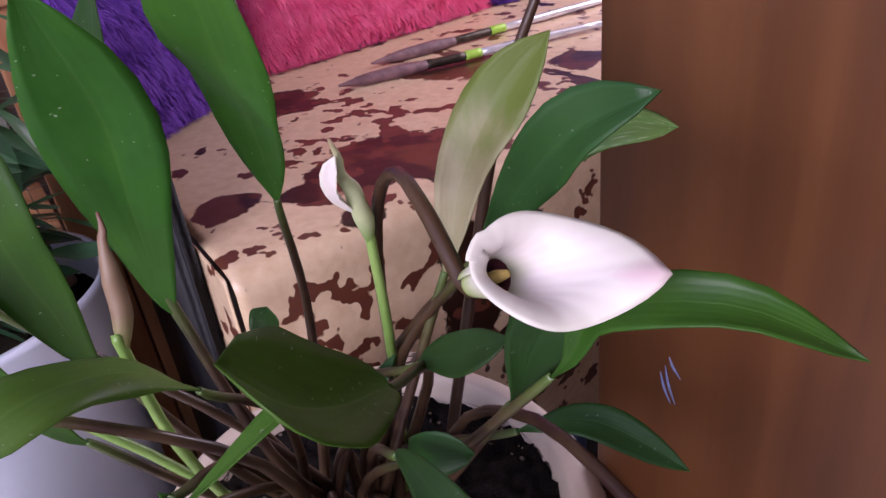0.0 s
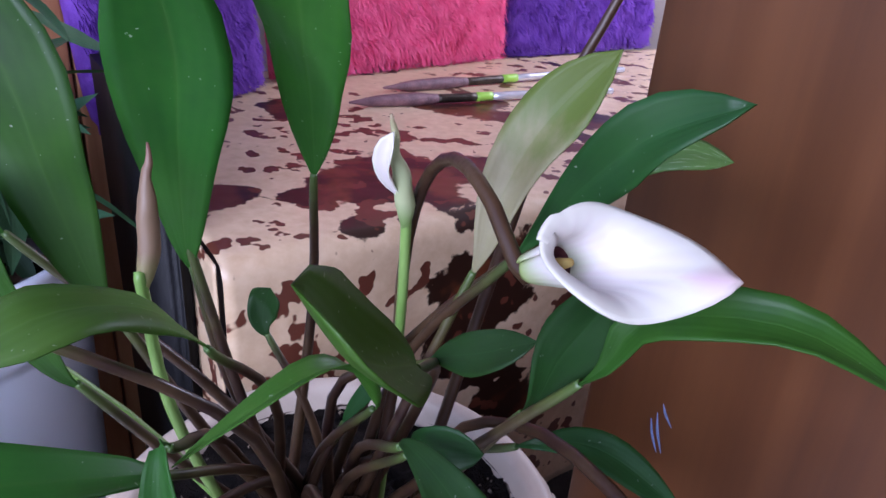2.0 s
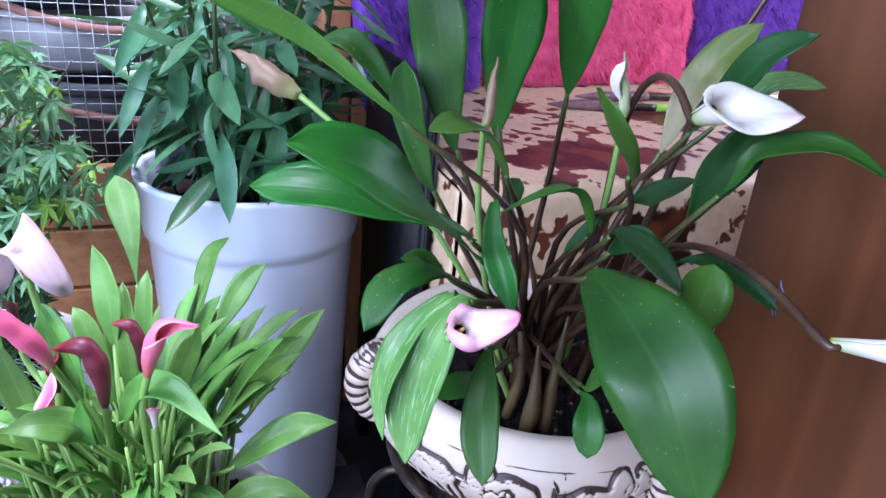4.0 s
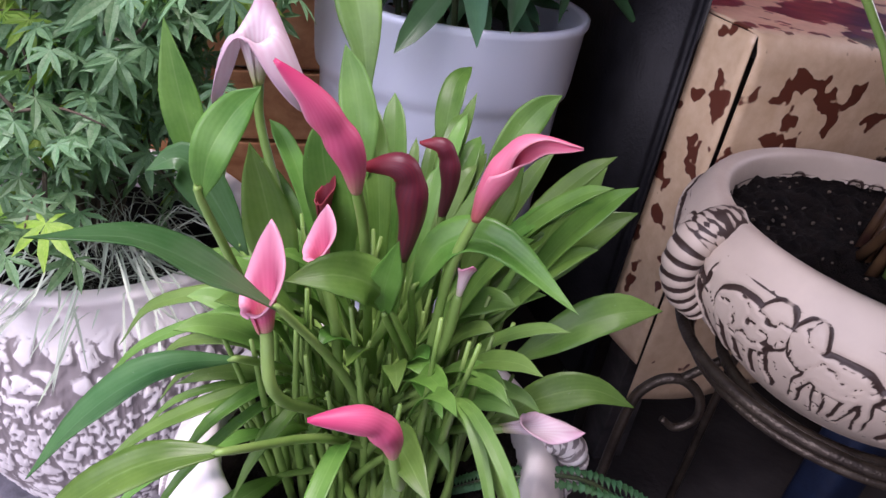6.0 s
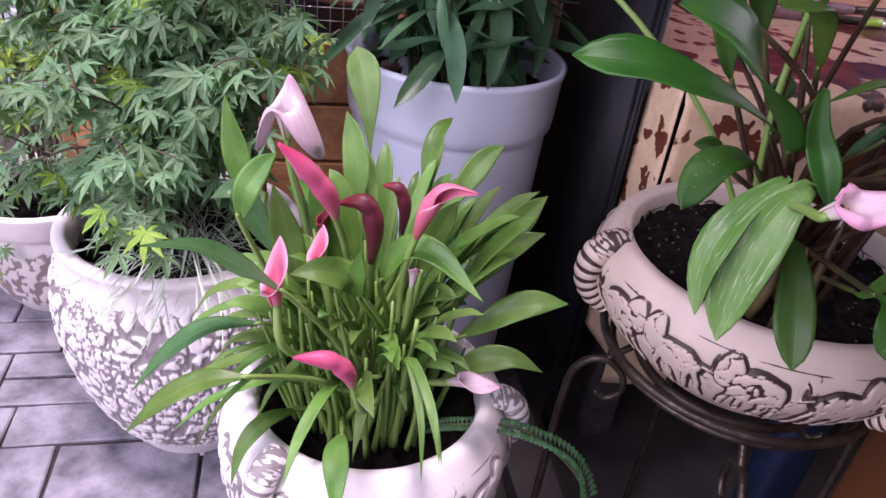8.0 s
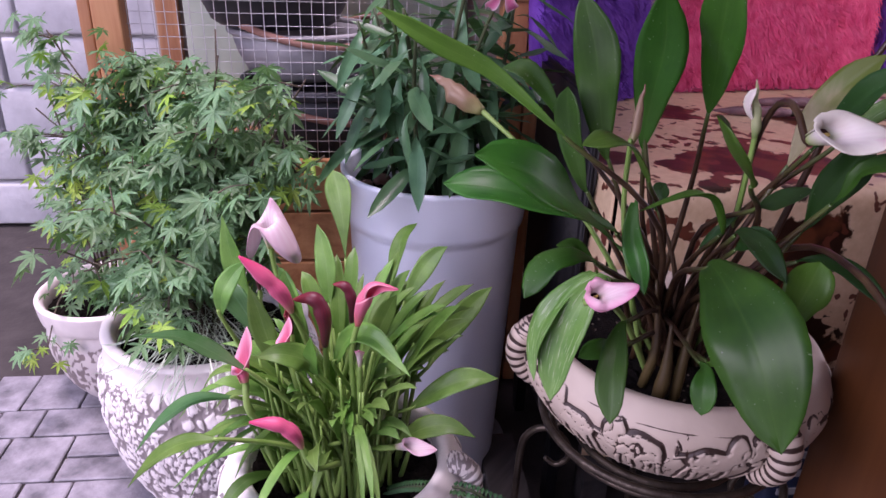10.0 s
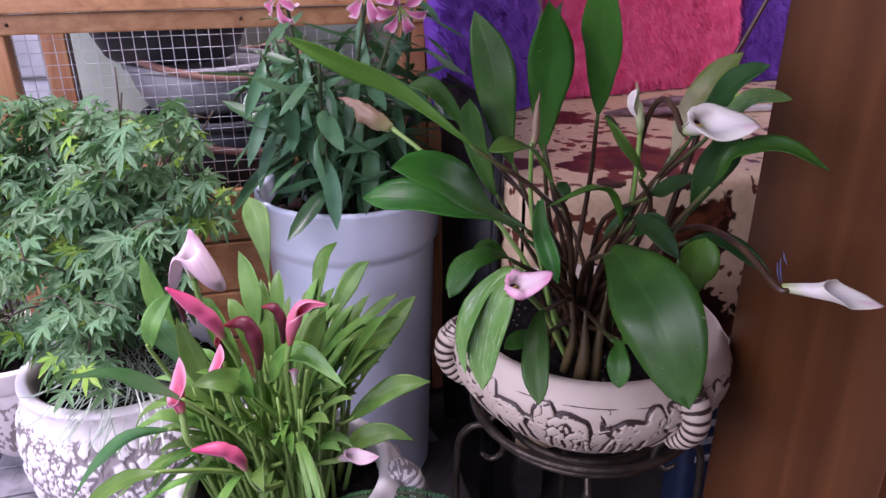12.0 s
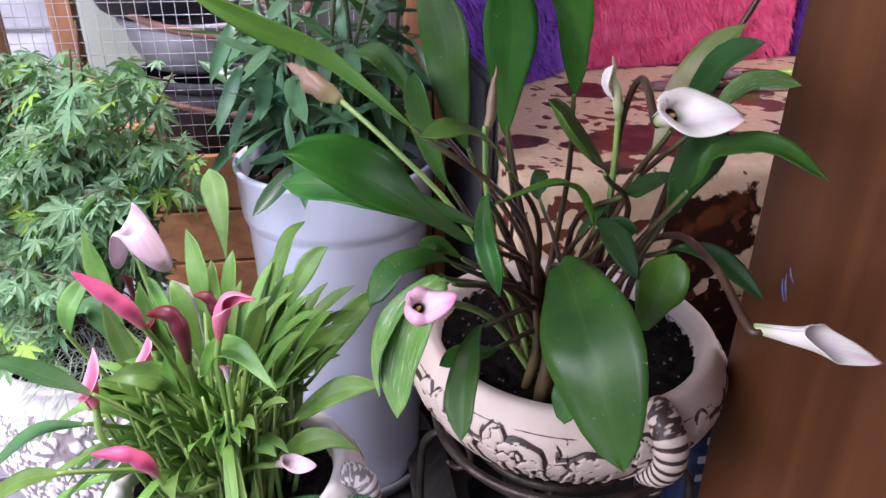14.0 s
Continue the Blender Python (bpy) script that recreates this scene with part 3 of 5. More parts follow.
# ---- pine cage with wire mesh ----
cage = thing("pine_cage", "varnished pine cage with wire mesh front and planked base", "cage", uv(-0.25, 1.5, 0))
def cage_bar(name, u0, u1, v0, v1, z0, z1, material, label=""):
    return part(name, box(((u0 + u1) / 2, (v0 + v1) / 2, (z0 + z1) / 2), (u1 - u0, v1 - v0, z1 - z0), ROOM, 0.004), material, cage, label, False)
cage_bar("post", 0.155, 0.215, 1.27, 1.33, 0.02, 1.7, M_PINE_V)
cage_bar("post", 0.219, 0.252, 1.27, 1.33, 0.02, 1.7, M_PINE_V)
cage_bar("post", -0.735, -0.675, 1.27, 1.33, 0.02, 1.7, M_PINE_V)
cage_bar("post", -0.765, -0.739, 1.28, 1.36, 0.02, 1.7, M_PINE_V)
cage_bar("post", -0.735, -0.675, 1.76, 1.79, 0.02, 1.7, M_PINE_V)
cage_bar("rail", -0.735, 0.245, 1.255, 1.268, 1.045, 1.085, M_PINE)
cage_bar("rail", -0.76, 0.245, 1.235, 1.268, 1.088, 1.145, M_PINE)
for k in range(5):
    zt = 0.672 - k * 0.135
    cage_bar("plank", -0.674, 0.154, 1.272, 1.295, zt - 0.128, zt, M_PINE)
cage_bar("shelf", -0.674, 0.154, 1.31, 1.78, 0.6, 0.62, M_PINE)
for u in (-0.7, -0.66, -0.2, 0.19):
    bm = bmesh.new()
    bmesh.ops.create_uvsphere(bm, u_segments=8, v_segments=5, radius=0.004)
    bmesh.ops.transform(bm, matrix=Matrix.Translation(uv(u, 1.254, 1.065)), verts=bm.verts)
    part("screw", bm, M_IRON, cage)
for k in range(31):
    u = -0.67 + k * 0.0265
    part("wire", tube([uv(u, 1.301, 0.655), uv(u, 1.301, 1.1)], [0.0009, 0.0009], 2, 4), M_WIRE, cage)
for k in range(16):
    z = 0.684 + k * 0.0265
    part("wire", tube([uv(-0.675, 1.303, z), uv(0.155, 1.303, z)], [0.0009, 0.0009], 2, 4), M_WIRE, cage)

def basin(name, label, at, r, h, material, lip=0.012):
    b = thing(name, label, "basin", at)
    prof = [(0.0, 0.0), (0.0, r * 0.7), (h * 0.1, r * 0.8), (h * 0.5, r * 0.93), (h * 0.9, r), (h * 0.9, r - 0.006), (h * 0.5, r * 0.88), (h * 0.2, r * 0.74), (h * 0.18, 0.0)]
    v, f, _ = lathe(prof, 40, at)
    part("bowl", (v, [], f), material, b)
    edge = [(h * 0.88, r + 0.001), (h * 0.9, r + lip * 0.8), (h * 0.95, r + lip), (h, r + lip * 0.8), (h * 1.01, r + 0.002), (h, r - 0.006), (h * 0.9, r - 0.005)]
    v, f, _ = lathe(edge, 40, at)
    part("rolled_rim", (v, [], f), material, b)
    return b
basin("dark_basin", "dark plastic basin inside the cage", uv(-0.27, 1.535, 0.62), 0.2, 0.2, M_DARKBIN)
basin("grey_basin", "dusty grey round basin stacked behind the mesh", uv(-0.31, 1.55, 0.825), 0.185, 0.12, M_GREY)
basin("dark_basin", "dark round basin on top of the stack", uv(-0.38, 1.55, 0.95), 0.2, 0.14, M_DARKBIN)
rim = thing("coiled_hose", "dull brown hose coiled inside the cage", "hose", uv(-0.17, 1.5, 0.75))
bm = bmesh.new()
for k in range(2):
    pts = [uv(-0.27 + 0.215 * math.cos(a), 1.535 + 0.205 * math.sin(a), 0.755 + 0.19 * k + 0.02 * math.sin(2 * a + k)) for a in (2 * math.pi * i / 20 for i in range(21))]
    add_tube(bm, pts, [0.009, 0.009], 44, 8, False)
part("hose", bm, M_CLAY, rim)
board = thing("pale_board", "pale green board leaning inside the cage", "board", uv(-0.02, 1.7, 0.62))
part("panel", box((-0.26, 1.768, 0.9), (0.8, 0.016, 0.56), ROOM, 0.004), M_PALEGREEN, board, smooth=False)

# ---- pale stone wall beyond the yard ----
wall = setting("wall_stone", box((-2.2, 2.66, 0.9), (4.2, 0.3, 1.8), ROOM), M_MORTAR, "pale rough stone wall beyond the yard")
random.seed(4)
for row in range(9):
    u = -4.2 + 0.15 * (row % 2)
    while u < -0.3:
        w = random.uniform(0.24, 0.42)
        me_ = box((u + w / 2, 2.51, 0.1 + row * 0.19), (w - 0.014, 0.07 + random.uniform(0, 0.03), 0.176), ROOM, 0.014)
        part("stone", me_, M_STONE, wall)
        u += w

# ---- table with cow-print cloth ----
table = thing("covered_table", "wooden table under a cow-print cloth", "table", uv(1.1, 1.15, 0))
part("tabletop", box((1.12, 1.16, 0.776), (1.66, 0.84, 0.03), ROOM, 0.004), M_OLDWOOD, table, smooth=False)
for u, v in ((0.34, 0.82), (1.88, 0.82), (0.34, 1.5), (1.88, 1.5)):
    part("leg", box((u, v, 0.381), (0.06, 0.06, 0.76), ROOM, 0.004), M_OLDWOOD, table, smooth=False)
cloth = thing("cow_print_tablecloth", "cream cow-print cloth with brown and black patches over the table", "tablecloth", uv(1.1, 1.15, 0.79))
verts, faces = [], []
NU, NS = 120, 70
for i in range(NS + 1):
    s = i / NS
    for j in range(NU + 1):
        u = 0.27 + 1.72 * j / NU
        d = s * 1.42
        if d < 0.84:
            v, z = 1.575 - d, 0.796
        else:
            q = d - 0.84
            r_ = 0.02
            bend = min(q / (r_ * 1.57), 1.0)
            a = bend * math.pi / 2
            v = 0.735 - r_ * math.sin(a) - 0.012 * math.sin(u * 19 + 0.8) * min(1, q / 0.3) * 0.8
            z = 0.796 - r_ * (1 - math.cos(a)) - max(0.0, q - r_ * 1.57)
        z += 0.0012 * noise.noise(Vector((u * 6, v * 6, 0)))
        verts.append(uv(u, v, z))
for i in range(NS):
    for j in range(NU):
        a = i * (NU + 1) + j
        faces.append((a, a + 1, a + NU + 2, a + NU + 1))
PATCHES = ((0.58, 0.87, 0.796, 0.1), (0.7, 0.86, 0.796, 0.075), (0.5, 0.9, 0.796, 0.05), (0.424, 0.858, 0.796, 0.035), (0.45, 0.745, 0.796, 0.03), (0.325, 0.907, 0.796, 0.045), (0.575, 1.27, 0.796, 0.07), (1.08, 1.02, 0.796, 0.06), (0.63, 0.715, 0.69, 0.085), (0.6, 0.715, 0.62, 0.07), (0.69, 0.715, 0.47, 0.06), (0.9, 1.2, 0.796, 0.09), (1.3, 0.9, 0.796, 0.1))


def cow_patch(p):
    """1 in the middle of a large brown patch, 0 away from all of them."""
    return max(0.0, max(1.0 - 0.5 * (p - uv(a, b, c)).length / r for a, b, c, r in PATCHES))


put_values(part("cloth", (verts, [], faces), M_COW, cloth, solid=0.002), patch=[cow_patch(q) for q in verts])
verts, faces = [], []
for i in range(41):
    for j in range(61):
        q, v = i / 40 * 0.5, 0.72 + 0.85 * j / 60
        verts.append(uv(0.268 - 0.004 - 0.01 * math.sin(v * 17) * q * 1.5, v, 0.795 - q))
for i in range(40):
    for j in range(60):
        a = i * 61 + j
        faces.append((a, a + 1, a + 62, a + 61))
put_values(part("side_drop", (verts, [], faces), M_COW, cloth, solid=0.002), patch=[cow_patch(q) for q in verts])

# ---- plush cushions on the table ----
def plush(name, label, u0, v0, u1, v1, h, thick, material, lean=0.06, seed=1, z0=0.799):
    ob = thing(name, label, "cushion", uv((u0 + u1) / 2, (v0 + v1) / 2, z0), "plush cushions")
    a, b = uv(u0, v0, z0), uv(u1, v1, z0)
    along = (b - a)
    wide = along.length
    along.normalize()
    out = Vector((along.y, -along.x, 0))
    rnd = random.Random(seed)
    n, m = 36, 30
    def at(x, y, side):
        e = (1 - (2 * x - 1) ** 8) * (1 - (2 * y - 1) ** 10)
        bulge = thick * (0.35 + 0.15 * math.sin(x * 3.1) * math.sin(y * 3.1)) * max(e, 0) ** 0.4
        return a + along * (wide * x) + Vector((0, 0, h * y)) - out * (lean * y + thick * 0.5) + out * side * bulge
    verts, faces = [], []
    for side in (1, -1):
        o = len(verts)
        for i in range(n + 1):
            for j in range(m + 1):
                verts.append(at(i / n, j / m, side))
        for i in range(n):
            for j in range(m):
                k = o + i * (m + 1) + j
                q = (k, k + m + 1, k + m + 2, k + 1)
                faces.append(q if side > 0 else q[::-1])
    bm = bmesh.new()
    vs = [bm.verts.new(p) for p in verts]
    for q in faces:
        bm.faces.new([vs[k] for k in q])
    bmesh.ops.remove_doubles(bm, verts=bm.verts, dist=0.002)
    part("cover", bm, material, ob)
    pv, pf = [], []
    for _ in range(15000):
        x, y = rnd.random(), rnd.random() ** 1.1
        p = at(x, y, 1)
        clump = noise.noise_vector(p * 22)
        d = (out * rnd.uniform(0.5, 1.0) + Vector((0, 0, -0.75)) + clump * 0.9 + Vector((rnd.uniform(-1, 1), rnd.uniform(-1, 1), rnd.uniform(-1, 1))) * 0.35).normalized()
        ln = rnd.uniform(0.014, 0.03)
        s = d.cross(out).normalized() * rnd.uniform(0.0009, 0.0016)
        tip = p + d * ln + Vector((0, 0, -0.25 * ln))
        if tip.z < z0 + 0.001:
            tip.z = z0 + 0.001
        k = len(pv)
        mid = p + d * ln * 0.55
        pv += [p - s, p + s, mid + s * 0.8, mid - s * 0.8, tip]
        pf += [(k, k + 1, k + 2, k + 3), (k + 3, k + 2, k + 4)]
    tagged(part("shag", (pv, [], pf), material, ob, "long shaggy pile", False), kind="stuff")
    return ob
plush("plush_cushion", "shaggy bright pink plush cushion standing on the cow-print cloth", 0.62, 1.43, 1.3, 1.53, 0.52, 0.13, M_PINK, seed=2)
plush("plush_cushion", "shaggy purple plush cushion beside the cage post", 0.27, 1.16, 0.6, 1.42, 0.56, 0.12, M_PURPLE, seed=3)
plush("plush_cushion", "shaggy purple plush cushion behind the wooden cabinet", 1.31, 1.53, 1.9, 1.57, 0.5, 0.13, M_PURPLE, seed=4)

# ---- paint brushes on the cloth ----
def brush(a, b, label):
    a, b = Vector(a), Vector(b)
    d = b - a
    ob = thing("paint_brush", label, "brush", a.lerp(b, 0.5), "paint brushes")
    up = Vector((0, 0, 0.009))
    def q(f):
        return a + d * f + up
    part("bristles", tube([q(0), q(0.1), q(0.22), q(0.3)], [0.002, 0.012, 0.014, 0.009], 14, 10), M_PAINTED, ob, "paint-caked dark bristles")
    part("ferrule", tube([q(0.3), q(0.36), q(0.44)], [0.0085, 0.009, 0.009], 8, 10), M_IRON, ob, "dark metal ferrule")
    part("band", tube([q(0.44), q(0.5)], [0.0095, 0.0095], 4, 10), M_LIME, ob, "lime green band")
    part("handle", tube([q(0.5), q(0.7), q(1)], [0.008, 0.009, 0.007], 8, 10), M_SILVER, ob, "silvery handle")
brush((-0.232, 1.391, 0.799), (0.30, 1.70, 0.799), "paint brush with lime band and silvery handle lying on the cloth")
brush((-0.19, 1.53, 0.799), (0.36, 1.96, 0.799), "second paint brush with lime band lying on the cloth")

# ---- brown cabinet ----
cab = thing("brown_cabinet", "red-brown veneered cabinet with a plain side panel", "cabinet", uv(0.9, 0.21, 0))
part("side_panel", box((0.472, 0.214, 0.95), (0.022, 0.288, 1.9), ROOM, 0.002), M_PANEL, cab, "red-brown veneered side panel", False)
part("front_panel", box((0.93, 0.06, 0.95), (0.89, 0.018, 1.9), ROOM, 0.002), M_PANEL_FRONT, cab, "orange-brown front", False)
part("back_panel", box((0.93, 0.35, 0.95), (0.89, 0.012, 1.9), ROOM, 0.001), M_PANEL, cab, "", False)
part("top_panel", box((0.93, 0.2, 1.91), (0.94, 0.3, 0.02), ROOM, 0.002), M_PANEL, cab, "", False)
for k, (dv, dz, ln) in enumerate(((0.0, 0.0, 0.03), (0.004, -0.008, 0.024), (-0.003, 0.01, 0.014))):
    part("scuff", tube([uv(0.4606, 0.29 + dv, 0.835 + dz), uv(0.4606, 0.286 + dv, 0.835 + dz - ln * 0.5), uv(0.4606, 0.279 + dv, 0.835 + dz - ln)], [0.0003, 0.0014, 0.0003], 6, 5), M_BLUEMARK, cab, "blue paint scuff")

# ---- black leather chair back at the table's end ----
chair = thing("black_chair", "black worn leather chair pushed against the table", "chair", uv(0.24, 0.95, 0))
bm = bmesh.new()
add_box(bm, (0.246, 1.0, 0.555), (0.028, 0.4, 0.77), ROOM)
bmesh.ops.bevel(bm, geom=bm.edges[:], offset=0.013, segments=4, affect="EDGES")
part("backrest", bm, M_BLACK, chair)
for v in (0.83, 1.17):
    part("leg", box((0.246, v, 0.09), (0.026, 0.04, 0.18), ROOM, 0.003), M_BLACK, chair, smooth=False)
plank = thing("weathered_plank", "dark weathered plank lying on the ground beside the tub", "plank", uv(0.2, 0.75, 0))
part("board", box((0.13, 0.55, 0.0), (0.09, 0.9, 0.05), ROOM @ Matrix.Translation((0.02, 0, 0.03)), 0.004), M_OLDWOOD, plank, smooth=False)

# ---- relief ----
def worm(p, f1=1.0):
    """Ribbons of raised form with narrow recesses between them."""
    a = noise.noise(p * f1)
    b = noise.noise(p * f1 * 2.3 + Vector((5, 1, 2)))
    return abs(a + 0.35 * b)

def figure_field(x, y, kind):
    """Signed distance to a rounded lobed figure: oval trunk, a round lobe, stubby feet and a curl."""
    def oval(cx, cy, rx, ry):
        return (math.hypot((x - cx) / rx, (y - cy) / ry) - 1) * min(rx, ry)
    def bar(ax, ay, bx, by, w):
        t = max(0.0, min(1.0, ((x - ax) * (bx - ax) + (y - ay) * (by - ay)) / ((bx - ax) ** 2 + (by - ay) ** 2)))
        return math.hypot(x - ax - t * (bx - ax), y - ay - t * (by - ay)) - w
    d = oval(0, 0.004, 0.03, 0.014 if kind else 0.011)
    d = min(d, oval(-0.028, 0.012, 0.014, 0.013))
    for fx, lean in ((-0.022, -0.006), (-0.01, 0.004), (0.014, -0.003), (0.024, 0.006)):
        d = min(d, bar(fx, -0.002, fx + lean, -0.024, 0.0042))
    if not kind:
        d = min(d, bar(0.028, 0.008, 0.04, 0.006, 0.0018), abs(math.hypot(x - 0.043, y - 0.012) - 0.006) - 0.0014)
    return d

def bowl_relief(at, z0, z1, depth, freq=26, step=0.08, rows=1):
    at = Vector(at)
    def fn(a, z, r):
        if not (z0 < z < z1) or r < 0.05:
            return 0.0, 0.0
        e = max(0.0, min(1.0, (z - z0) / 0.012, (z1 - z) / 0.012))
        p = Vector((math.cos(a) * r, math.sin(a) * r, z)) + at * 3
        warp = noise.noise_vector(p * 55) * 0.0032
        count = max(3, int(2 * math.pi * 0.197 / step))
        high = (z1 - z0) / rows
        row = min(rows - 1, int((z - z0) / high))
        turn = (a / (2 * math.pi) * count + 0.37 * row) % count
        k = int(turn)
        x = (turn - k - 0.5) * step * 1.02 + warp.x
        y = z - (z0 + (row + 0.57) * high) + warp.y
        kind = (k + row) % 2
        d = figure_field(x if k % 3 else -x, y * (0.062 / high if high < 0.12 else 0.62), kind)
        inside = max(0.0, min(1.0, 0.5 - d / 0.002))
        outline = max(0.0, 1 - abs(d) / 0.002)
        line = max(0.0, 1 - worm(p, freq) / (0.13 if kind else 0.1))
        g = max(outline, line * inside * (0.95 if kind else 0.75))
        scratch = max(0.0, 1 - worm(p + Vector((3, 3, 3)), 30) / 0.04) * (0.9 if noise.noise(p * 22) > 0.05 else 0.0) * (1 - inside)
        rim = max(0.0, 1 - abs(z - z1 + 0.006 + 0.0008 * noise.noise(p * 40)) / 0.0016) * (0.55 + 0.6 * noise.noise(p * 15))
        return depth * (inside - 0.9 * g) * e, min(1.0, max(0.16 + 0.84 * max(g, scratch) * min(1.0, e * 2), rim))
    return fn

def grape_relief(at, z0, z1, depth, cell=0.026):
    at = Vector(at)
    def fn(a, z, r):
        e = max(0.0, min(1.0, (z - z0) / 0.03, (z1 - z) / 0.03))
        p = Vector((math.cos(a) * r, math.sin(a) * r, z))
        zone = noise.noise(p * 8 + at)
        bent = p + noise.noise_vector(p * 14) * 0.014 + noise.noise_vector(p * 60) * 0.005
        size = cell * (0.8 if zone > 0.12 else 1.9)
        d, _ = noise.voronoi((bent if zone <= 0.12 else p) / size, distance_metric="DISTANCE", exponent=2.5)
        k = d[1] - d[0]
        h = min(1.0, k * 3.2) ** 0.6
        if zone <= 0.12:
            h *= min(1.0, 0.35 + worm(p + at, 42) * 6)
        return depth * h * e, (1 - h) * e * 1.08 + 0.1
    return fn

def horn_handle(parent, at, ang, r_att, z_att, size, material):
    """A ribbed scroll grip that stands off the wall of a pot."""
    out = Vector((math.cos(ang), math.sin(ang), 0))
    c = Vector(at) + out * r_att + Vector((0, 0, z_att))
    up = Vector((0, 0, 1))
    pts = [c + up * 1.3 * size - out * 0.75 * size, c + up * 1.25 * size - out * 0.05 * size, c + up * 0.7 * size + out * 0.42 * size, c - up * 0.05 * size + out * 0.5 * size, c - up * 0.7 * size + out * 0.18 * size, c - up * 1.1 * size - out * 0.35 * size]
    n, seg = 70, 18
    cen = spline(pts, n)
    ts = tangents(cen)
    side = out.cross(up).normalized()
    verts, wash, faces = [], [], []
    for i, (p, t) in enumerate(zip(cen, ts)):
        s = i / (n - 1)
        nrm = t.cross(side).normalized()
        rib = 0.5 + 0.5 * math.cos(s * 2 * math.pi * 11)
        r = size * (0.5 - 0.12 * s) * (1 + (0.1 * rib**0.5 if s > 0.33 else 0.0)) * (min(1, s / 0.06) ** 0.5 if s < 0.06 else 1)
        for j in range(seg):
            a = 2 * math.pi * j / seg
            q = p + r * (math.cos(a) * side * 1.15 + math.sin(a) * nrm)
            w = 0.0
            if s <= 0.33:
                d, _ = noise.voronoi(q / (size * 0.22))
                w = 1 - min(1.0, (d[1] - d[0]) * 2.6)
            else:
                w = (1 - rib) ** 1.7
            verts.append(q)
            wash.append(w)
    for i in range(n - 1):
        for j in range(seg):
            faces.append((i * seg + j, i * seg + (j + 1) % seg, (i + 1) * seg + (j + 1) % seg, (i + 1) * seg + j))
    faces.append(tuple(range(seg)))
    faces.append(tuple(range((n - 1) * seg, n * seg))[::-1])
    return put_values(part("handle", (verts, [], faces), material, parent, "ribbed scroll handle with brown wash"), wash=wash)

def soil(at, r, seed, name="soil"):
    v, f = [], []
    rings = 40
    for i in range(rings + 1):
        for j in range(140):
            a = 2 * math.pi * j / 140
            q = r * i / rings
            x, y = q * math.cos(a), q * math.sin(a)
            v.append((at[0] + x, at[1] + y, at[2] + 0.009 * noise.fractal(Vector((x * 60 + seed, y * 60, 0)), 0.7, 2, 5)))
    for i in range(rings):
        for j in range(140):
            k = (j + 1) % 140
            f.append((i * 140 + j, i * 140 + k, (i + 1) * 140 + k, (i + 1) * 140 + j))
    return v, [], f

# ---- animal-band bowl on its iron stand ----
BOWL = Vector((-0.055, 0.509, 0.0))
bowl = thing("relief_bowl", "cream clay bowl with brown-washed relief band and three scroll handles", "plant pot", BOWL + Vector((0, 0, 0.535)))
outer = profile_points([(0.535, 0.0), (0.535, 0.1), (0.55, 0.128), (0.585, 0.168), (0.625, 0.197), (0.66, 0.205), (0.685, 0.196), (0.698, 0.187), (0.7, 0.178), (0.695, 0.169), (0.675, 0.165), (0.64, 0.165)], 170)
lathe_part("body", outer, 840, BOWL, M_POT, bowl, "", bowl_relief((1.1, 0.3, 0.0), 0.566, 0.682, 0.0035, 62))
for a in (207, 323, 85):
    horn_handle(bowl, BOWL, radians(a), 0.197, 0.642, 0.036, M_POT)
part("soil", soil(BOWL + Vector((0, 0, 0.672)), 0.166, 1), M_SOIL, bowl, "very dark potting soil")
rnd = random.Random(77)
bm = bmesh.new()
for k in range(110):
    a, q = rnd.uniform(0, 6.28), 0.16 * math.sqrt(rnd.random())
    add_box(bm, (0, 0, 0), [rnd.uniform(0.001, 0.0034) for _ in range(3)], Matrix.Translation(BOWL + Vector((q * math.cos(a), q * math.sin(a), 0.6765))) @ Matrix.Rotation(a * 5, 4, (0.3, 0.5, 1)))
tagged(part("crumb", bm, M_BARK, bowl, "pale bark crumbs in the soil", False), kind="stuff")

stand = thing("iron_plant_stand", "bronzed iron plant stand with scrolled legs", "plant stand", BOWL)
def ring(r, z, th):
    pts = [BOWL + Vector((r * math.cos(a), r * math.sin(a), z)) for a in (2 * math.pi * i / 24 for i in range(25))]
    return tube(pts, [th, th], 72, 8)
part("ring", ring(0.172, 0.556, 0.006), M_IRON, stand)
part("ring", ring(0.155, 0.533, 0.005), M_IRON, stand)
part("ring", ring(0.12, 0.526, 0.006), M_IRON, stand)
for a in (198, 288, 18, 108):
    o = Vector((math.cos(radians(a)), math.sin(radians(a)), 0))
    z = Vector((0, 0, 1))
    pts = [BOWL + o * 0.2 + z * 0.004, BOWL + o * 0.2 + z * 0.2, BOWL + o * 0.198 + z * 0.42, BOWL + o * 0.185 + z * 0.475, BOWL + o * 0.155 + z * 0.49, BOWL + o * 0.128 + z * 0.47, BOWL + o * 0.122 + z * 0.44, BOWL + o * 0.14 + z * 0.422, BOWL + o * 0.158 + z * 0.432]
    part("leg", tube(pts, [0.0062, 0.0062, 0.006, 0.005, 0.004], 46, 8), M_IRON, stand)
    part("strut", tube([BOWL + o * 0.118 + z * 0.526, BOWL + o * 0.14 + z * 0.505, BOWL + o * 0.155 + z * 0.49], [0.005, 0.005], 6, 8), M_IRON, stand)

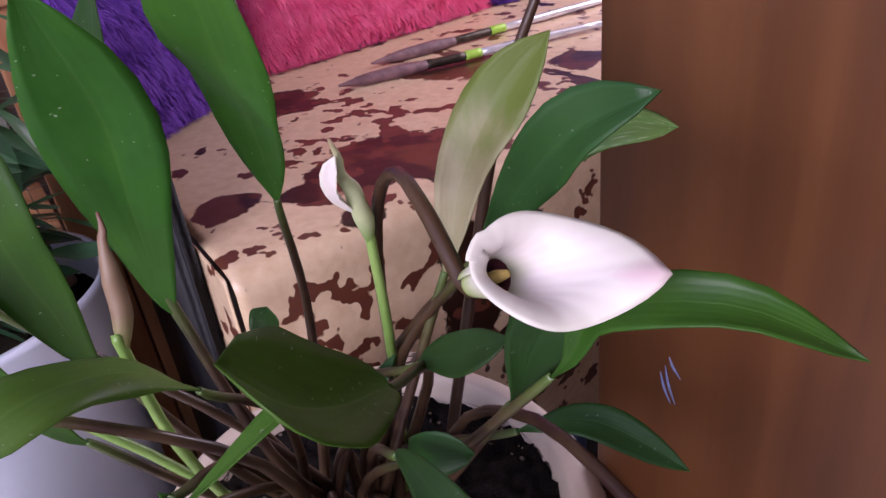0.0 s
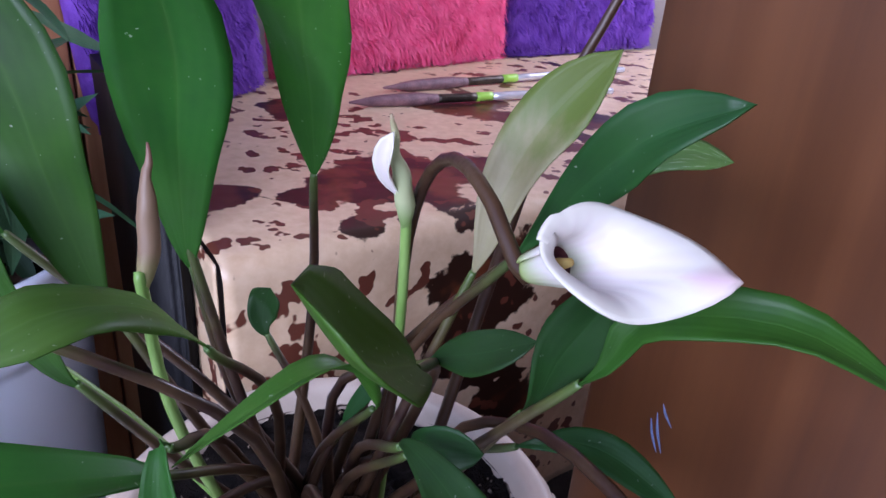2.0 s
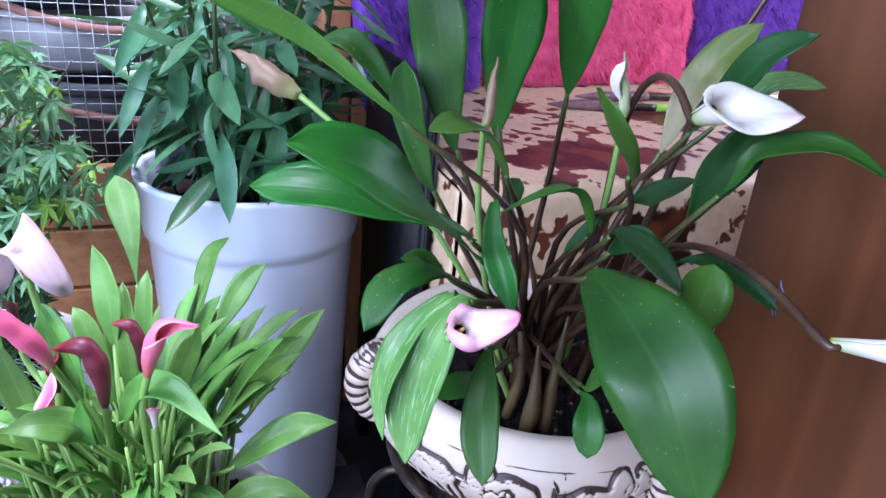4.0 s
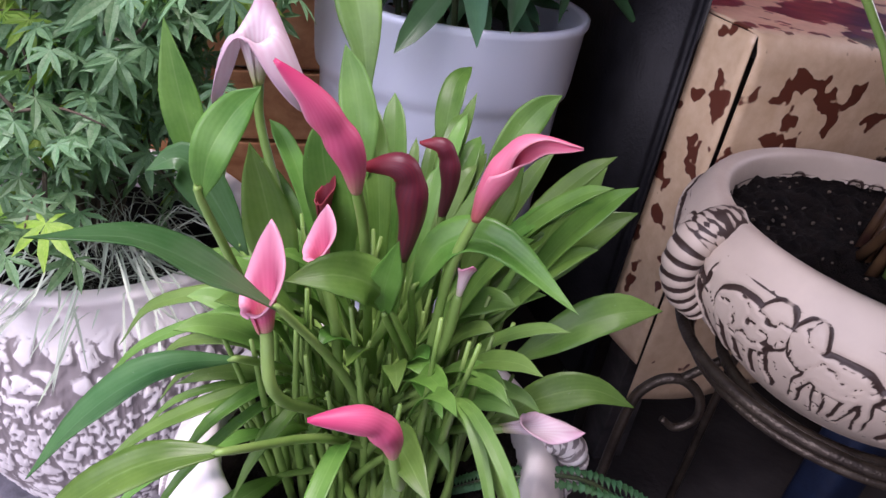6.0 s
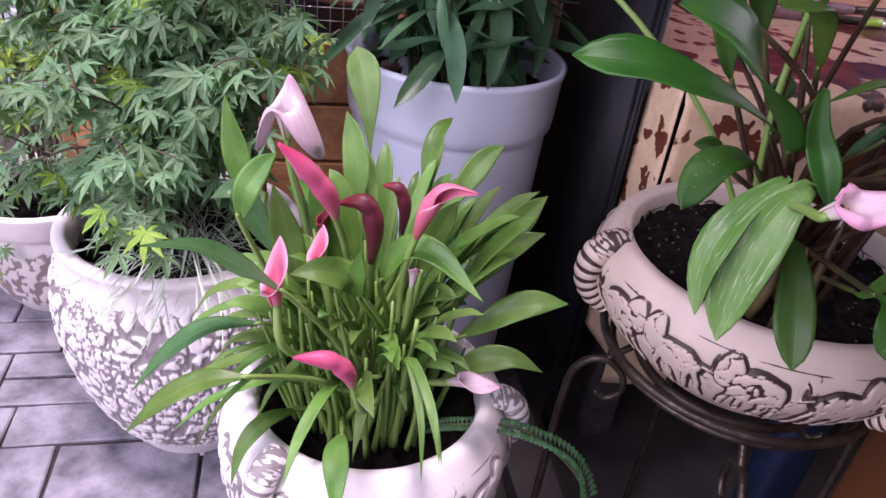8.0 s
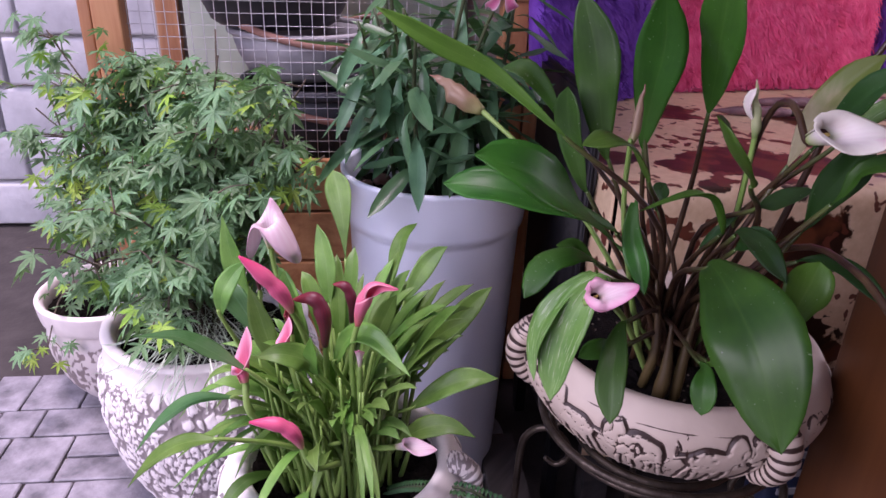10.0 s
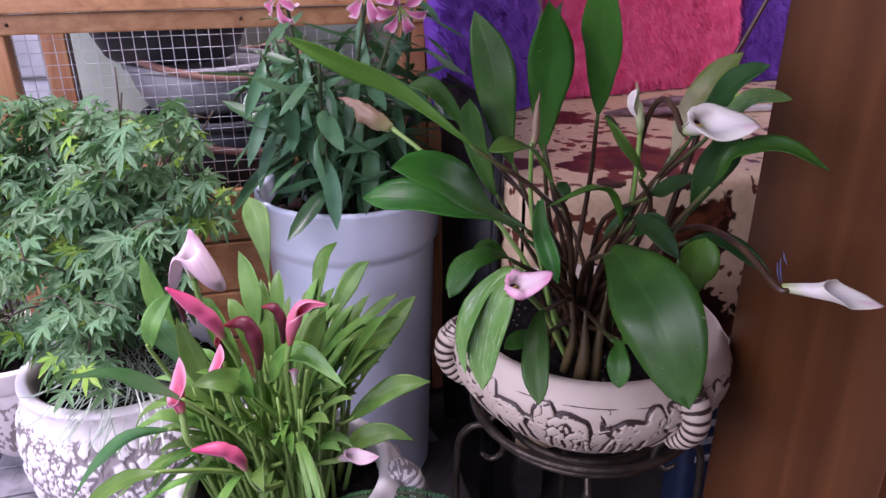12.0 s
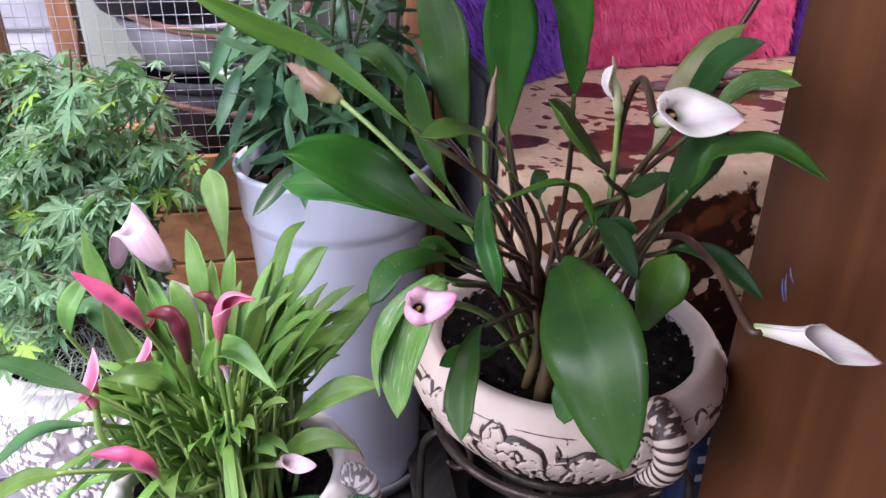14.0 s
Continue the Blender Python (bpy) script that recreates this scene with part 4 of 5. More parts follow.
# ---- white calla in the bowl ----
calla_plant = thing("white_calla_plant", "white calla lily with broad green leaves growing in the relief bowl", "plant", BOWL + Vector((0, 0, 0.675)))
random.seed(7)
def foot(k=None):
    a, r = random.uniform(0, 6.28), random.uniform(0.004, 0.048)
    return BOWL + Vector((r * math.cos(a) - 0.005, r * math.sin(a) - 0.025, 0.668))
def rise(p, lean=0.35, ahead=None):
    """A stalk from the soil to the blade's base p."""
    p = Vector(p)
    b = foot()
    d = p - b
    m1 = b + Vector((d.x * lean * 0.8, d.y * lean * 0.8, max(0.02, d.z) * 0.6))
    if ahead is not None and p.z > 0.93:
        go = (Vector(ahead) - p).normalized()
        go.z = max(go.z, 0.45)
        m1 = m1.lerp(p - go.normalized() * d.length * 0.45, 0.6)
    return [b, m1]
P = calla_plant
def lf(material, pts, width, lean=0.4, **kw):
    st = rise(pts[0], lean, pts[1])
    first = Vector(pts[0])
    pts = [first.lerp(st[1], 0.16)] + [first] + list(pts[1:])
    kw.setdefault("wave", 0.16)
    kw.setdefault("r", 0.0036)
    return leaf(P, material, pts, width * 0.8, st, **kw)
lf(M_LEAF, [(-0.09, 0.29, 0.9), (-0.115, 0.235, 0.95), (-0.145, 0.185, 0.995), (-0.185, 0.142, 1.018)], 0.09, facing=(-0.1, -0.6, 0.9), round_tip=0.45, label="broad green leaf with a blunt notched tip")
lf(M_LEAF, [(-0.11, 0.33, 0.9), (-0.165, 0.275, 0.935), (-0.22, 0.25, 0.948), (-0.272, 0.232, 0.946)], 0.07, facing=(-0.2, -0.5, 0.9), round_tip=0.3, label="broad green leaf half hidden under another")
lf(M_LEAF_LIGHT, [(-0.18, 0.305, 1.01), (-0.25, 0.29, 1.06), (-0.3, 0.25, 1.09), (-0.345, 0.21, 1.125)], 0.031, facing=(-0.1, -0.7, 0.6), label="yellowing narrow green leaf")
lf(M_LEAF, [(-0.145, 0.375, 0.975), (-0.158, 0.373, 1.03), (-0.168, 0.373, 1.08), (-0.191, 0.371, 1.142)], 0.07, facing=(0.15, -1, 0.2), fold=0.15)
lf(M_LEAF, [(-0.112, 0.408, 0.985), (-0.106, 0.397, 1.04), (-0.098, 0.385, 1.095), (-0.1, 0.362, 1.155)], 0.067, facing=(0.2, -1, 0.1), fold=0.1, wave=0.15)
lf(M_LEAF_DARK, [(-0.115, 0.41, 1.0), (-0.125, 0.42, 1.05), (-0.12, 0.43, 1.1), (-0.1, 0.42, 1.15)], 0.04, facing=(-0.6, -1, 0.1))
lf(M_LEAF, [(-0.056, 0.46, 1.025), (-0.052, 0.435, 1.075), (-0.048, 0.405, 1.118), (-0.04, 0.37, 1.19)], 0.072, facing=(-0.2, -1, 0.3), fold=0.15)
lf(M_LEAF, [(-0.16, 0.358, 0.935), (-0.172, 0.35, 0.975), (-0.182, 0.348, 1.01), (-0.185, 0.345, 1.045)], 0.045, facing=(-0.1, -1, 0.3), round_tip=0.6, fold=0.3)
lf(M_LEAF_LIGHT, [(-0.09, 0.365, 0.958), (-0.098, 0.335, 0.992), (-0.112, 0.295, 1.012), (-0.13, 0.262, 1.008)], 0.048, facing=(0.0, -0.45, 1), round_tip=0.6, curl=0.3)
lf(M_LEAF_LIGHT, [(-0.006, 0.412, 0.895), (-0.018, 0.385, 0.935), (-0.038, 0.355, 0.947), (-0.076, 0.3, 0.938)], 0.024, facing=(-0.3, -0.3, 1), fold=0.5, label="narrow arching yellow-green leaf")
lf(M_LEAF_LIGHT, [(0.021, 0.323, 0.987), (0.013, 0.288, 1.01), (0.003, 0.265, 1.032), (-0.008, 0.252, 1.06)], 0.064, facing=(0.75, 0.25, 0.62), round_tip=0.8, fold=0.12, wave=0.05, curl=-0.25, label="green leaf with a rolled torn tip")
lf(M_LEAF_DARK, [(0.068, 0.39, 1.02), (0.085, 0.372, 1.055), (0.105, 0.355, 1.083), (0.132, 0.332, 1.104)], 0.036, facing=(0.2, -0.8, 0.7), fold=0.35)
lf(M_LEAF_PALE, [(0.045, 0.43, 0.99), (0.055, 0.44, 1.03), (0.075, 0.45, 1.065), (0.103, 0.447, 1.1)], 0.05, facing=(-0.5, -1, 0.3), fold=0.35, label="faded cream and green withering leaf")
lf(M_LEAF_MOTTLE, [(0.09, 0.43, 1.02), (0.11, 0.425, 1.05), (0.135, 0.42, 1.06), (0.16, 0.42, 1.056)], 0.034, facing=(0.0, -0.7, 0.9), curl=0.3)
lf(M_LEAF, [(0.1, 0.338, 0.985), (0.113, 0.33, 1.016), (0.155, 0.307, 1.032), (0.197, 0.292, 1.017)], 0.028, facing=(0.05, -0.6, 0.9), fold=0.3)
lf(M_LEAF_DARK, [(0.078, 0.37, 0.94), (0.085, 0.36, 0.975), (0.1, 0.352, 1.01), (0.112, 0.345, 1.04)], 0.046, facing=(0.2, -1, 0.3), fold=0.2)
lf(M_LEAF, [(-0.08, 0.30, 0.948), (-0.074, 0.285, 0.92), (-0.06, 0.272, 0.895), (-0.045, 0.262, 0.866)], 0.03, 0.3, facing=(0.0, -1, 0.4), fold=0.35)
lf(M_LEAF_DARK, [(0.018, 0.345, 0.925), (0.035, 0.32, 0.93), (0.055, 0.29, 0.93), (0.078, 0.262, 0.918)], 0.032, facing=(-0.3, -0.7, 0.8))
lf(M_LEAF, [(0.012, 0.265, 0.915), (0.04, 0.215, 0.915), (0.075, 0.165, 0.895), (0.112, 0.14, 0.826)], 0.094, 0.3, facing=(-0.15, -0.8, 0.6), fold=0.16, round_tip=0.35, label="large broad green leaf hanging over the rim", n=22)
lf(M_LEAF_LIGHT, [(0.088, 0.25, 0.885), (0.092, 0.27, 0.9), (0.096, 0.285, 0.915), (0.098, 0.302, 0.93)], 0.05, 0.4, facing=(0.1, -1, 0.5), round_tip=0.5)
lf(M_LEAF_DARK, [(0.085, 0.395, 0.892), (0.11, 0.4, 0.892), (0.135, 0.397, 0.884), (0.171, 0.387, 0.862)], 0.03, facing=(-0.3, -0.7, 0.8))
lf(M_LEAF, [(-0.112, 0.275, 0.884), (-0.126, 0.25, 0.894), (-0.142, 0.225, 0.887), (-0.15, 0.2, 0.857)], 0.045, 0.5, facing=(-0.2, -0.7, 0.8), round_tip=0.6, curl=0.2)
lf(M_LEAF_MOTTLE, [(-0.07, 0.2, 0.905), (-0.085, 0.185, 0.88), (-0.095, 0.168, 0.83), (-0.092, 0.154, 0.782)], 0.05, 0.55, facing=(-0.1, -1, 0.2), fold=0.3, label="pale mottled green leaf hanging over the rim")
lf(M_LEAF_MOTTLE, [(-0.085, 0.215, 0.9), (-0.105, 0.19, 0.878), (-0.118, 0.17, 0.84), (-0.113, 0.158, 0.795)], 0.036, 0.55, facing=(-0.6, -1, 0.1), fold=0.4)
lf(M_LEAF, [(-0.06, 0.25, 0.835), (-0.052, 0.215, 0.825), (-0.043, 0.185, 0.802), (-0.034, 0.166, 0.772)], 0.037, 0.3, facing=(0, -1, 0.4), round_tip=0.4)
lf(M_LEAF, [(-0.07, 0.3, 0.775), (-0.085, 0.265, 0.785), (-0.1, 0.245, 0.78)], 0.03, 0.3)
lf(M_LEAF, [(0.025, 0.27, 0.80), (0.03, 0.25, 0.79), (0.035, 0.24, 0.765)], 0.032, 0.3, facing=(0, -1, 0.3), round_tip=0.6)
lf(M_LEAF_DARK, [(-0.112, 0.52, 0.868), (-0.11, 0.522, 0.885), (-0.105, 0.52, 0.9)], 0.034, 0.5, facing=(0, -1, 0.3), round_tip=0.9)
lf(M_LEAF, [(-0.215, 0.395, 1.0), (-0.235, 0.39, 1.03), (-0.26, 0.383, 1.05), (-0.285, 0.38, 1.047)], 0.034, facing=(-0.1, -0.7, 0.8))
lf(M_LEAF_DARK, [(0.02, 0.37, 0.9), (0.03, 0.355, 0.915), (0.055, 0.345, 0.925)], 0.03, facing=(0, -1, 0.6), round_tip=0.6)
lf(M_LEAF_DARK, [(0.03, 0.40, 0.94), (0.05, 0.385, 0.955), (0.075, 0.37, 0.975)], 0.03, facing=(0, -0.8, 0.8))
lf(M_LEAF_DARK, [(-0.03, 0.44, 0.86), (-0.015, 0.44, 0.885), (0.002, 0.445, 0.91)], 0.016, facing=(-0.4, -1, 0.6))
lf(M_LEAF_LIGHT, [(0.02, 0.35, 0.76), (0.03, 0.33, 0.79), (0.035, 0.31, 0.81)], 0.02, facing=(0, -1, 0.5))
lf(M_LEAF, [(-0.14, 0.35, 0.85), (-0.15, 0.33, 0.868), (-0.165, 0.31, 0.872)], 0.022, facing=(0, -1, 0.6))
for dx, dy, top, r1 in ((0.0, 0.0, 0.11, 0.0095), (0.018, 0.014, 0.14, 0.0075), (-0.026, 0.02, 0.15, 0.007)):
    b = Vector((-0.036 + dx, 0.37 + dy, 0.666))
    e = b + Vector((0.25 * dx, 0.01 + 0.25 * dy, top))
    part("sheath", tube([b, b.lerp(e, 0.45) + Vector((0.004 - 0.3 * dx, 0, 0)), e], [r1 * 0.8, r1, r1 * 0.62, 0.0016], 12, 9), M_SHEATH, P, "olive brown sheathing base of the stalks")
random.seed(11)
for k in range(9):
    a, r1 = random.uniform(0, 6.28), random.uniform(0.01, 0.07)
    b = foot()
    t_ = b + Vector((random.uniform(-0.05, 0.05), random.uniform(-0.05, 0.03), random.uniform(0.05, 0.17)))
    part("old_stalk", tube([b, b.lerp(t_, 0.5) + Vector((0.008 * math.sin(a), 0.006, 0.01)), t_], [0.0055, 0.0045, 0.0014], 8, 7), M_STALK, P)
for k in range(5):
    b = foot()
    d = Vector((random.uniform(-1, 1), -1, 0)).normalized() * random.uniform(0.03, 0.06)
    part("old_stalk", tube([b, b + d * 0.3 + Vector((0, 0, 0.07)), b + d * 0.9 + Vector((0, 0, 0.085)), b + d * 1.3 + Vector((0, 0, 0.06))], [0.004, 0.003, 0.0012], 12, 6), M_STALK, P)
S = lambda *q: [Vector(x) for x in q]
calla(P, M_WHITE_PETAL, (0.062, 0.329, 1.033), (0.7, -0.5, 0.5), (0.82, 0.18, -0.58), 0.07, 0.0225, S((-0.03, 0.47, 0.668), (-0.005, 0.455, 0.86), (0.0, 0.445, 0.97), (0.01, 0.432, 1.025), (0.026, 0.404, 1.05), (0.044, 0.36, 1.05)), M_STALK, label="open white calla flower with a pink tip", tiplen=0.7, tipback=-0.05, back=0.42, flare=0.75, ruffle=0.06)
calla(P, M_BLUSH_PETAL, (-0.061, 0.134, 0.913), (0.55, -0.42, 0.68), (0.75, 0.3, -0.4), 0.058, 0.0145, S((-0.06, 0.42, 0.668), (-0.078, 0.32, 0.8), (-0.078, 0.2, 0.885)), M_STALK_GREEN, label="blush pink and white calla flower", tiplen=0.5, tipback=-0.1, back=0.45, flare=0.6, ruffle=0.14, wing=0.25)
calla(P, M_WHITE_PETAL, (0.172, 0.224, 0.922), (0.95, -0.08, 0.12), (0.15, 0.38, -0.75), 0.078, 0.014, S((0.0, 0.45, 0.668), (0.03, 0.44, 0.84), (0.08, 0.388, 0.908), (0.13, 0.3, 0.928)), M_STALK_FADE, label="white calla flower reaching out sideways", open_=0.6, tiplen=0.8, tipback=-0.05, back=0.5, flare=0.5, ruffle=0.06)
bud(P, M_BUD, (0.002, 0.43, 1.0), (-0.006, 0.412, 1.066), 0.0055, S((-0.02, 0.49, 0.668), (-0.002, 0.45, 0.9)), M_STALK_GREEN, "small white and green flower bud")
bud(P, M_OLD_PETAL, (-0.32, 0.4, 0.985), (-0.398, 0.394, 1.024), 0.0125, S((-0.06, 0.46, 0.668), (-0.16, 0.42, 0.85), (-0.25, 0.4, 0.94)), M_STALK_GREEN, "withered brownish closed flower")
bud(P, M_OLD_PETAL, (-0.112, 0.36, 0.985), (-0.11, 0.378, 1.052), 0.0052, S((-0.08, 0.45, 0.668), (-0.11, 0.38, 0.88)), M_STALK_GREEN, "narrow reddish withered flower")
v, fa, ac, al = blade([(0.002, 0.426, 1.016), (-0.005, 0.419, 1.028), (-0.008, 0.413, 1.042), (-0.004, 0.411, 1.058)], 0.012, (-0.5, -1, 0.2), 0.3, 0.1, 10, 6, 0.5, -0.4, 3)
put_values(part("petal", (v, [], fa), M_WHITE_PETAL, P, "white petal unrolling from a bud", solid=0.0007), across=ac, along=[0.35 + 0.3 * q for q in al], rim=[abs(q) for q in ac])
part("stem", tube([(0.0, 0.5, 0.668), (0.045, 0.5, 0.9), (0.075, 0.5, 1.04), (0.105, 0.5, 1.12), (0.16, 0.5, 1.26)], [0.005, 0.0035, 0.002], 18, 8), M_STALK, P, "thin reddish stem")

# ---- white tub with oriental lilies ----
TUB = Vector((-0.632, 0.786, 0.0))
tub = thing("white_tub", "tall bluish-white plastic tub with a thick rolled rim", "plant pot", TUB)
tp = [(0.004, 0.0), (0.004, 0.148), (0.02, 0.154), (0.03, 0.1545), (0.295, 0.1648), (0.3, 0.165), (0.302, 0.1644), (0.305, 0.1644), (0.307, 0.1654), (0.312, 0.1656), (0.63, 0.1776), (0.64, 0.178), (0.645, 0.185), (0.66, 0.187), (0.735, 0.19), (0.742, 0.194), (0.75, 0.194), (0.752, 0.187), (0.745, 0.182), (0.66, 0.176)]
v, f, _ = lathe(tp, 72, TUB)
part("body", (v, [], f), M_TUB, tub)
part("soil", soil(TUB + Vector((0, 0, 0.69)), 0.18, 3), M_SOIL, tub, "dark soil with stones")
tray = thing("tub_saucer", "patterned grey saucer under the white tub", "saucer", TUB)
v, f, _ = lathe([(0.0, 0.0), (0.0, 0.17), (0.03, 0.185), (0.045, 0.188), (0.046, 0.18), (0.01, 0.16), (0.003, 0.0)], 60, TUB)
part("saucer", (v, [], f), M_GREY, tray)
random.seed(21)
for k in range(26):
    a, q = random.uniform(0, 6.28), random.uniform(0.03, 0.16)
    bm = bmesh.new()
    bmesh.ops.create_icosphere(bm, subdivisions=2, radius=random.uniform(0.012, 0.024))
    for vv in bm.verts:
        vv.co += noise.noise_vector(vv.co * 40 + Vector((k, 0, 0))) * 0.004
        vv.co.z *= 0.7
    bmesh.ops.transform(bm, matrix=Matrix.Translation(TUB + Vector((q * math.cos(a), q * math.sin(a), 0.698))), verts=bm.verts)
    tagged(part("pebble", bm, random.choice((M_GREY, M_CLAY, M_BARK)), None), "small rounded stone on the soil of the tub", "stone", "stones in the tub")

lily = thing("oriental_lily", "dark green leafy lily stems with pink blooms in the white tub", "plant", TUB + Vector((0, 0, 0.69)))
lily_meshes = []
for k in range(4):
    bend = (0.0, -0.01, -0.02, -0.035)[k]
    v, fa, ac, al = blade([(0, 0, 0), (0.035, 0, 0.006), (0.075, 0, bend * 0.6), (0.125, 0, bend * 2)], 0.026, (0, 0, 1), 0.25, 0.08, 9, 4, 0.0, 0.0, k)
    me = bpy.data.meshes.new("leaf")
    me.from_pydata(v, [], fa)
    me.shade_smooth()
    me.materials.append(M_LILY)
    for key, vals in (("across", ac), ("along", al)):
        me.attributes.new(key, "FLOAT", "POINT").data.foreach_set("value", vals)
    lily_meshes.append(me)
def lily_stem(b, top, leaves):
    b, top = Vector(b), Vector(top)
    mid = b.lerp(top, 0.5) + Vector((random.uniform(-0.02, 0.02), random.uniform(-0.02, 0.02), 0.01))
    c = spline([b, mid, top], 24)
    st = part("stem", tube([b, mid, top], [0.0045, 0.004, 0.003], 12, 7), M_STALK_DARK, lily)
    for k in range(leaves):
        s = 0.24 + 0.76 * (k + random.random() * 0.5) / leaves
        p = c[min(23, int(s * 23))]
        a = k * 2.4 + random.uniform(-0.3, 0.3)
        tilt = radians(random.uniform(-38, 52))
        sc = random.uniform(0.8, 1.28) * (1.0 if s < 0.85 else 0.75)
        m = Matrix.Translation(p) @ Matrix.Rotation(a, 4, "Z") @ Matrix.Rotation(tilt, 4, "Y") @ Matrix.Rotation(random.uniform(-0.5, 0.5), 4, "X") @ Matrix.Scale(sc, 4)
        shared("leaf", lily_meshes[k % 4], m, lily)
    return st
for k in range(11):
    a, q = k * 2.4, 0.025 + 0.009 * k
    b = TUB + Vector((q * math.cos(a), q * math.sin(a), 0.685))
    lily_stem(b, b + Vector((0.06 * math.cos(a), 0.06 * math.sin(a) - 0.03, random.uniform(0.26, 0.44))), 33)
M_LILY_PETAL = petal_mat("pink_lily_petal", (0.5, 0.5, 0.3), (0.66, 0.12, 0.3), (0.85, 0.66, 0.72), (0.9, 0.82, 0.85))
def lily_bloom(at, axis, size):
    at = Vector(at)
    first = None
    mm = frame_matrix(at, axis, Vector(axis).orthogonal())
    for k in range(6):
        a = k * math.pi / 3
        o = Vector((math.cos(a), math.sin(a), 0))
        pts = [mm @ (o * 0.004), mm @ (o * size * 0.35 + Vector((0, 0, size * 0.45))), mm @ (o * size * 0.8 + Vector((0, 0, size * 0.5))), mm @ (o * size * 1.1 + Vector((0, 0, size * 0.25)))]
        v, fa, ac, al = blade(pts, size * (0.55 if k % 2 else 0.42), mm.to_3x3() @ Vector((0, 0, 1)) - mm.to_3x3() @ o, 0.2, 0.2, 10, 6, 0.2, 0, k)
        p = put_values(part("petal", (v, [], fa), M_LILY_PETAL, first or lily, "" if first else "pink lily bloom with pale petal edges"), across=ac, along=al, rim=[abs(x) for x in ac])
        first = first or p
    for k in range(5):
        a = k * 1.256
        e = mm @ Vector((math.cos(a) * size * 0.2, math.sin(a) * size * 0.2, size * 0.75))
        part("stamen", tube([at, e], [0.0012, 0.001], 4, 5), M_STALK_GREEN, first)
    part("stem", tube([TUB + Vector((0.02, -0.02, 0.69)), (TUB + Vector((0, -0.05, 0.69))).lerp(at, 0.6), at], [0.0045, 0.0035, 0.003], 12, 7), M_STALK_DARK, first)
lily_bloom((-0.62, 0.60, 1.145), (-0.3, -0.8, -0.35), 0.05)
lily_bloom((-0.47, 0.62, 1.15), (0.1, -0.8, -0.4), 0.05)
lily_bloom((-0.43, 0.65, 1.12), (0.5, -0.7, -0.5), 0.042)

# ---- pink calla in the front pot ----
PINK = Vector((-0.467, 0.281, 0.0))
pot2 = thing("relief_pot", "cream clay pot with brown-washed relief and scroll handles", "plant pot", PINK)
prof = profile_points([(0.0, 0.0), (0.0, 0.11), (0.02, 0.118), (0.12, 0.145), (0.24, 0.178), (0.34, 0.196), (0.4, 0.195), (0.435, 0.178), (0.45, 0.166), (0.452, 0.156), (0.445, 0.148), (0.42, 0.146), (0.38, 0.146)], 190)
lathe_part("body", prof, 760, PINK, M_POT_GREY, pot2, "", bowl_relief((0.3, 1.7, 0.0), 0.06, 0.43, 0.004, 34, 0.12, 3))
for a in (24, 144, 264):
    horn_handle(pot2, PINK, radians(a), 0.186, 0.405, 0.034, M_POT_GREY)
part("soil", soil(PINK + Vector((0, 0, 0.415)), 0.147, 5), M_SOIL, pot2, "very dark potting soil")
pink = thing("pink_calla_plant", "dense pink calla lily with bright green leaves in a pot", "plant", PINK + Vector((0, 0, 0.415)))
random.seed(31)
def pfoot(toward=None, spread=0.085):
    a, r = random.uniform(0, 6.28), spread * math.sqrt(random.random())
    p = PINK + Vector((r * math.cos(a), r * math.sin(a), 0.41))
    if toward is not None:
        p = p.lerp(Vector((toward[0], toward[1], 0.41)), 0.12)
    return p
def pl(pts, width, material=None, **kw):
    kw.setdefault("round_tip", -1)
    b = pfoot(pts[0])
    p0 = Vector(pts[0])
    st = [b, b.lerp(p0, 0.5) + Vector((0, 0, 0.1 * max(0.0, p0.z - b.z)))]
    return leaf(pink, material or M_LEAF_PINKPOT, pts, width * 0.92, st, stalk_mat=M_STALK_GREEN, r=0.0038, n=14, **kw)
pl([(-0.475, 0.12, 0.68), (-0.5, 0.09, 0.715), (-0.53, 0.06, 0.745), (-0.56, 0.02, 0.755)], 0.034, M_LEAF_BLUE, facing=(-0.3, -0.4, 1), label="long bluish-green leaf arching outwards")
pl([(-0.505, 0.12, 0.63), (-0.535, 0.08, 0.64), (-0.565, 0.045, 0.615), (-0.592, 0.016, 0.57)], 0.032, M_LEAF_BLUE, facing=(-0.4, -0.5, 0.9))
pl([(-0.47, 0.06, 0.62), (-0.51, 0.03, 0.615), (-0.545, 0.005, 0.585), (-0.578, -0.01, 0.54)], 0.032, facing=(-0.3, -0.5, 0.9))
pl([(-0.432, 0.225, 0.65), (-0.418, 0.24, 0.69), (-0.38, 0.245, 0.702), (-0.31, 0.232, 0.676)], 0.036, facing=(0.1, -0.6, 0.9), fold=0.4, label="pale arching green leaf")
pl([(-0.436, 0.205, 0.64), (-0.445, 0.185, 0.675), (-0.463, 0.16, 0.692), (-0.488, 0.138, 0.69)], 0.042, facing=(-0.1, -0.7, 0.7))
pl([(-0.38, 0.38, 0.58), (-0.37, 0.43, 0.63), (-0.355, 0.47, 0.66), (-0.34, 0.502, 0.68)], 0.04, facing=(0.3, -0.8, 0.5))
pl([(-0.38, 0.3, 0.6), (-0.355, 0.325, 0.65), (-0.325, 0.345, 0.685), (-0.295, 0.363, 0.704)], 0.036, facing=(0.2, -0.7, 0.7))
pl([(-0.36, 0.3, 0.56), (-0.32, 0.32, 0.6), (-0.285, 0.34, 0.62), (-0.25, 0.363, 0.622)], 0.04, facing=(0.2, -0.6, 0.8), wave=0.2)
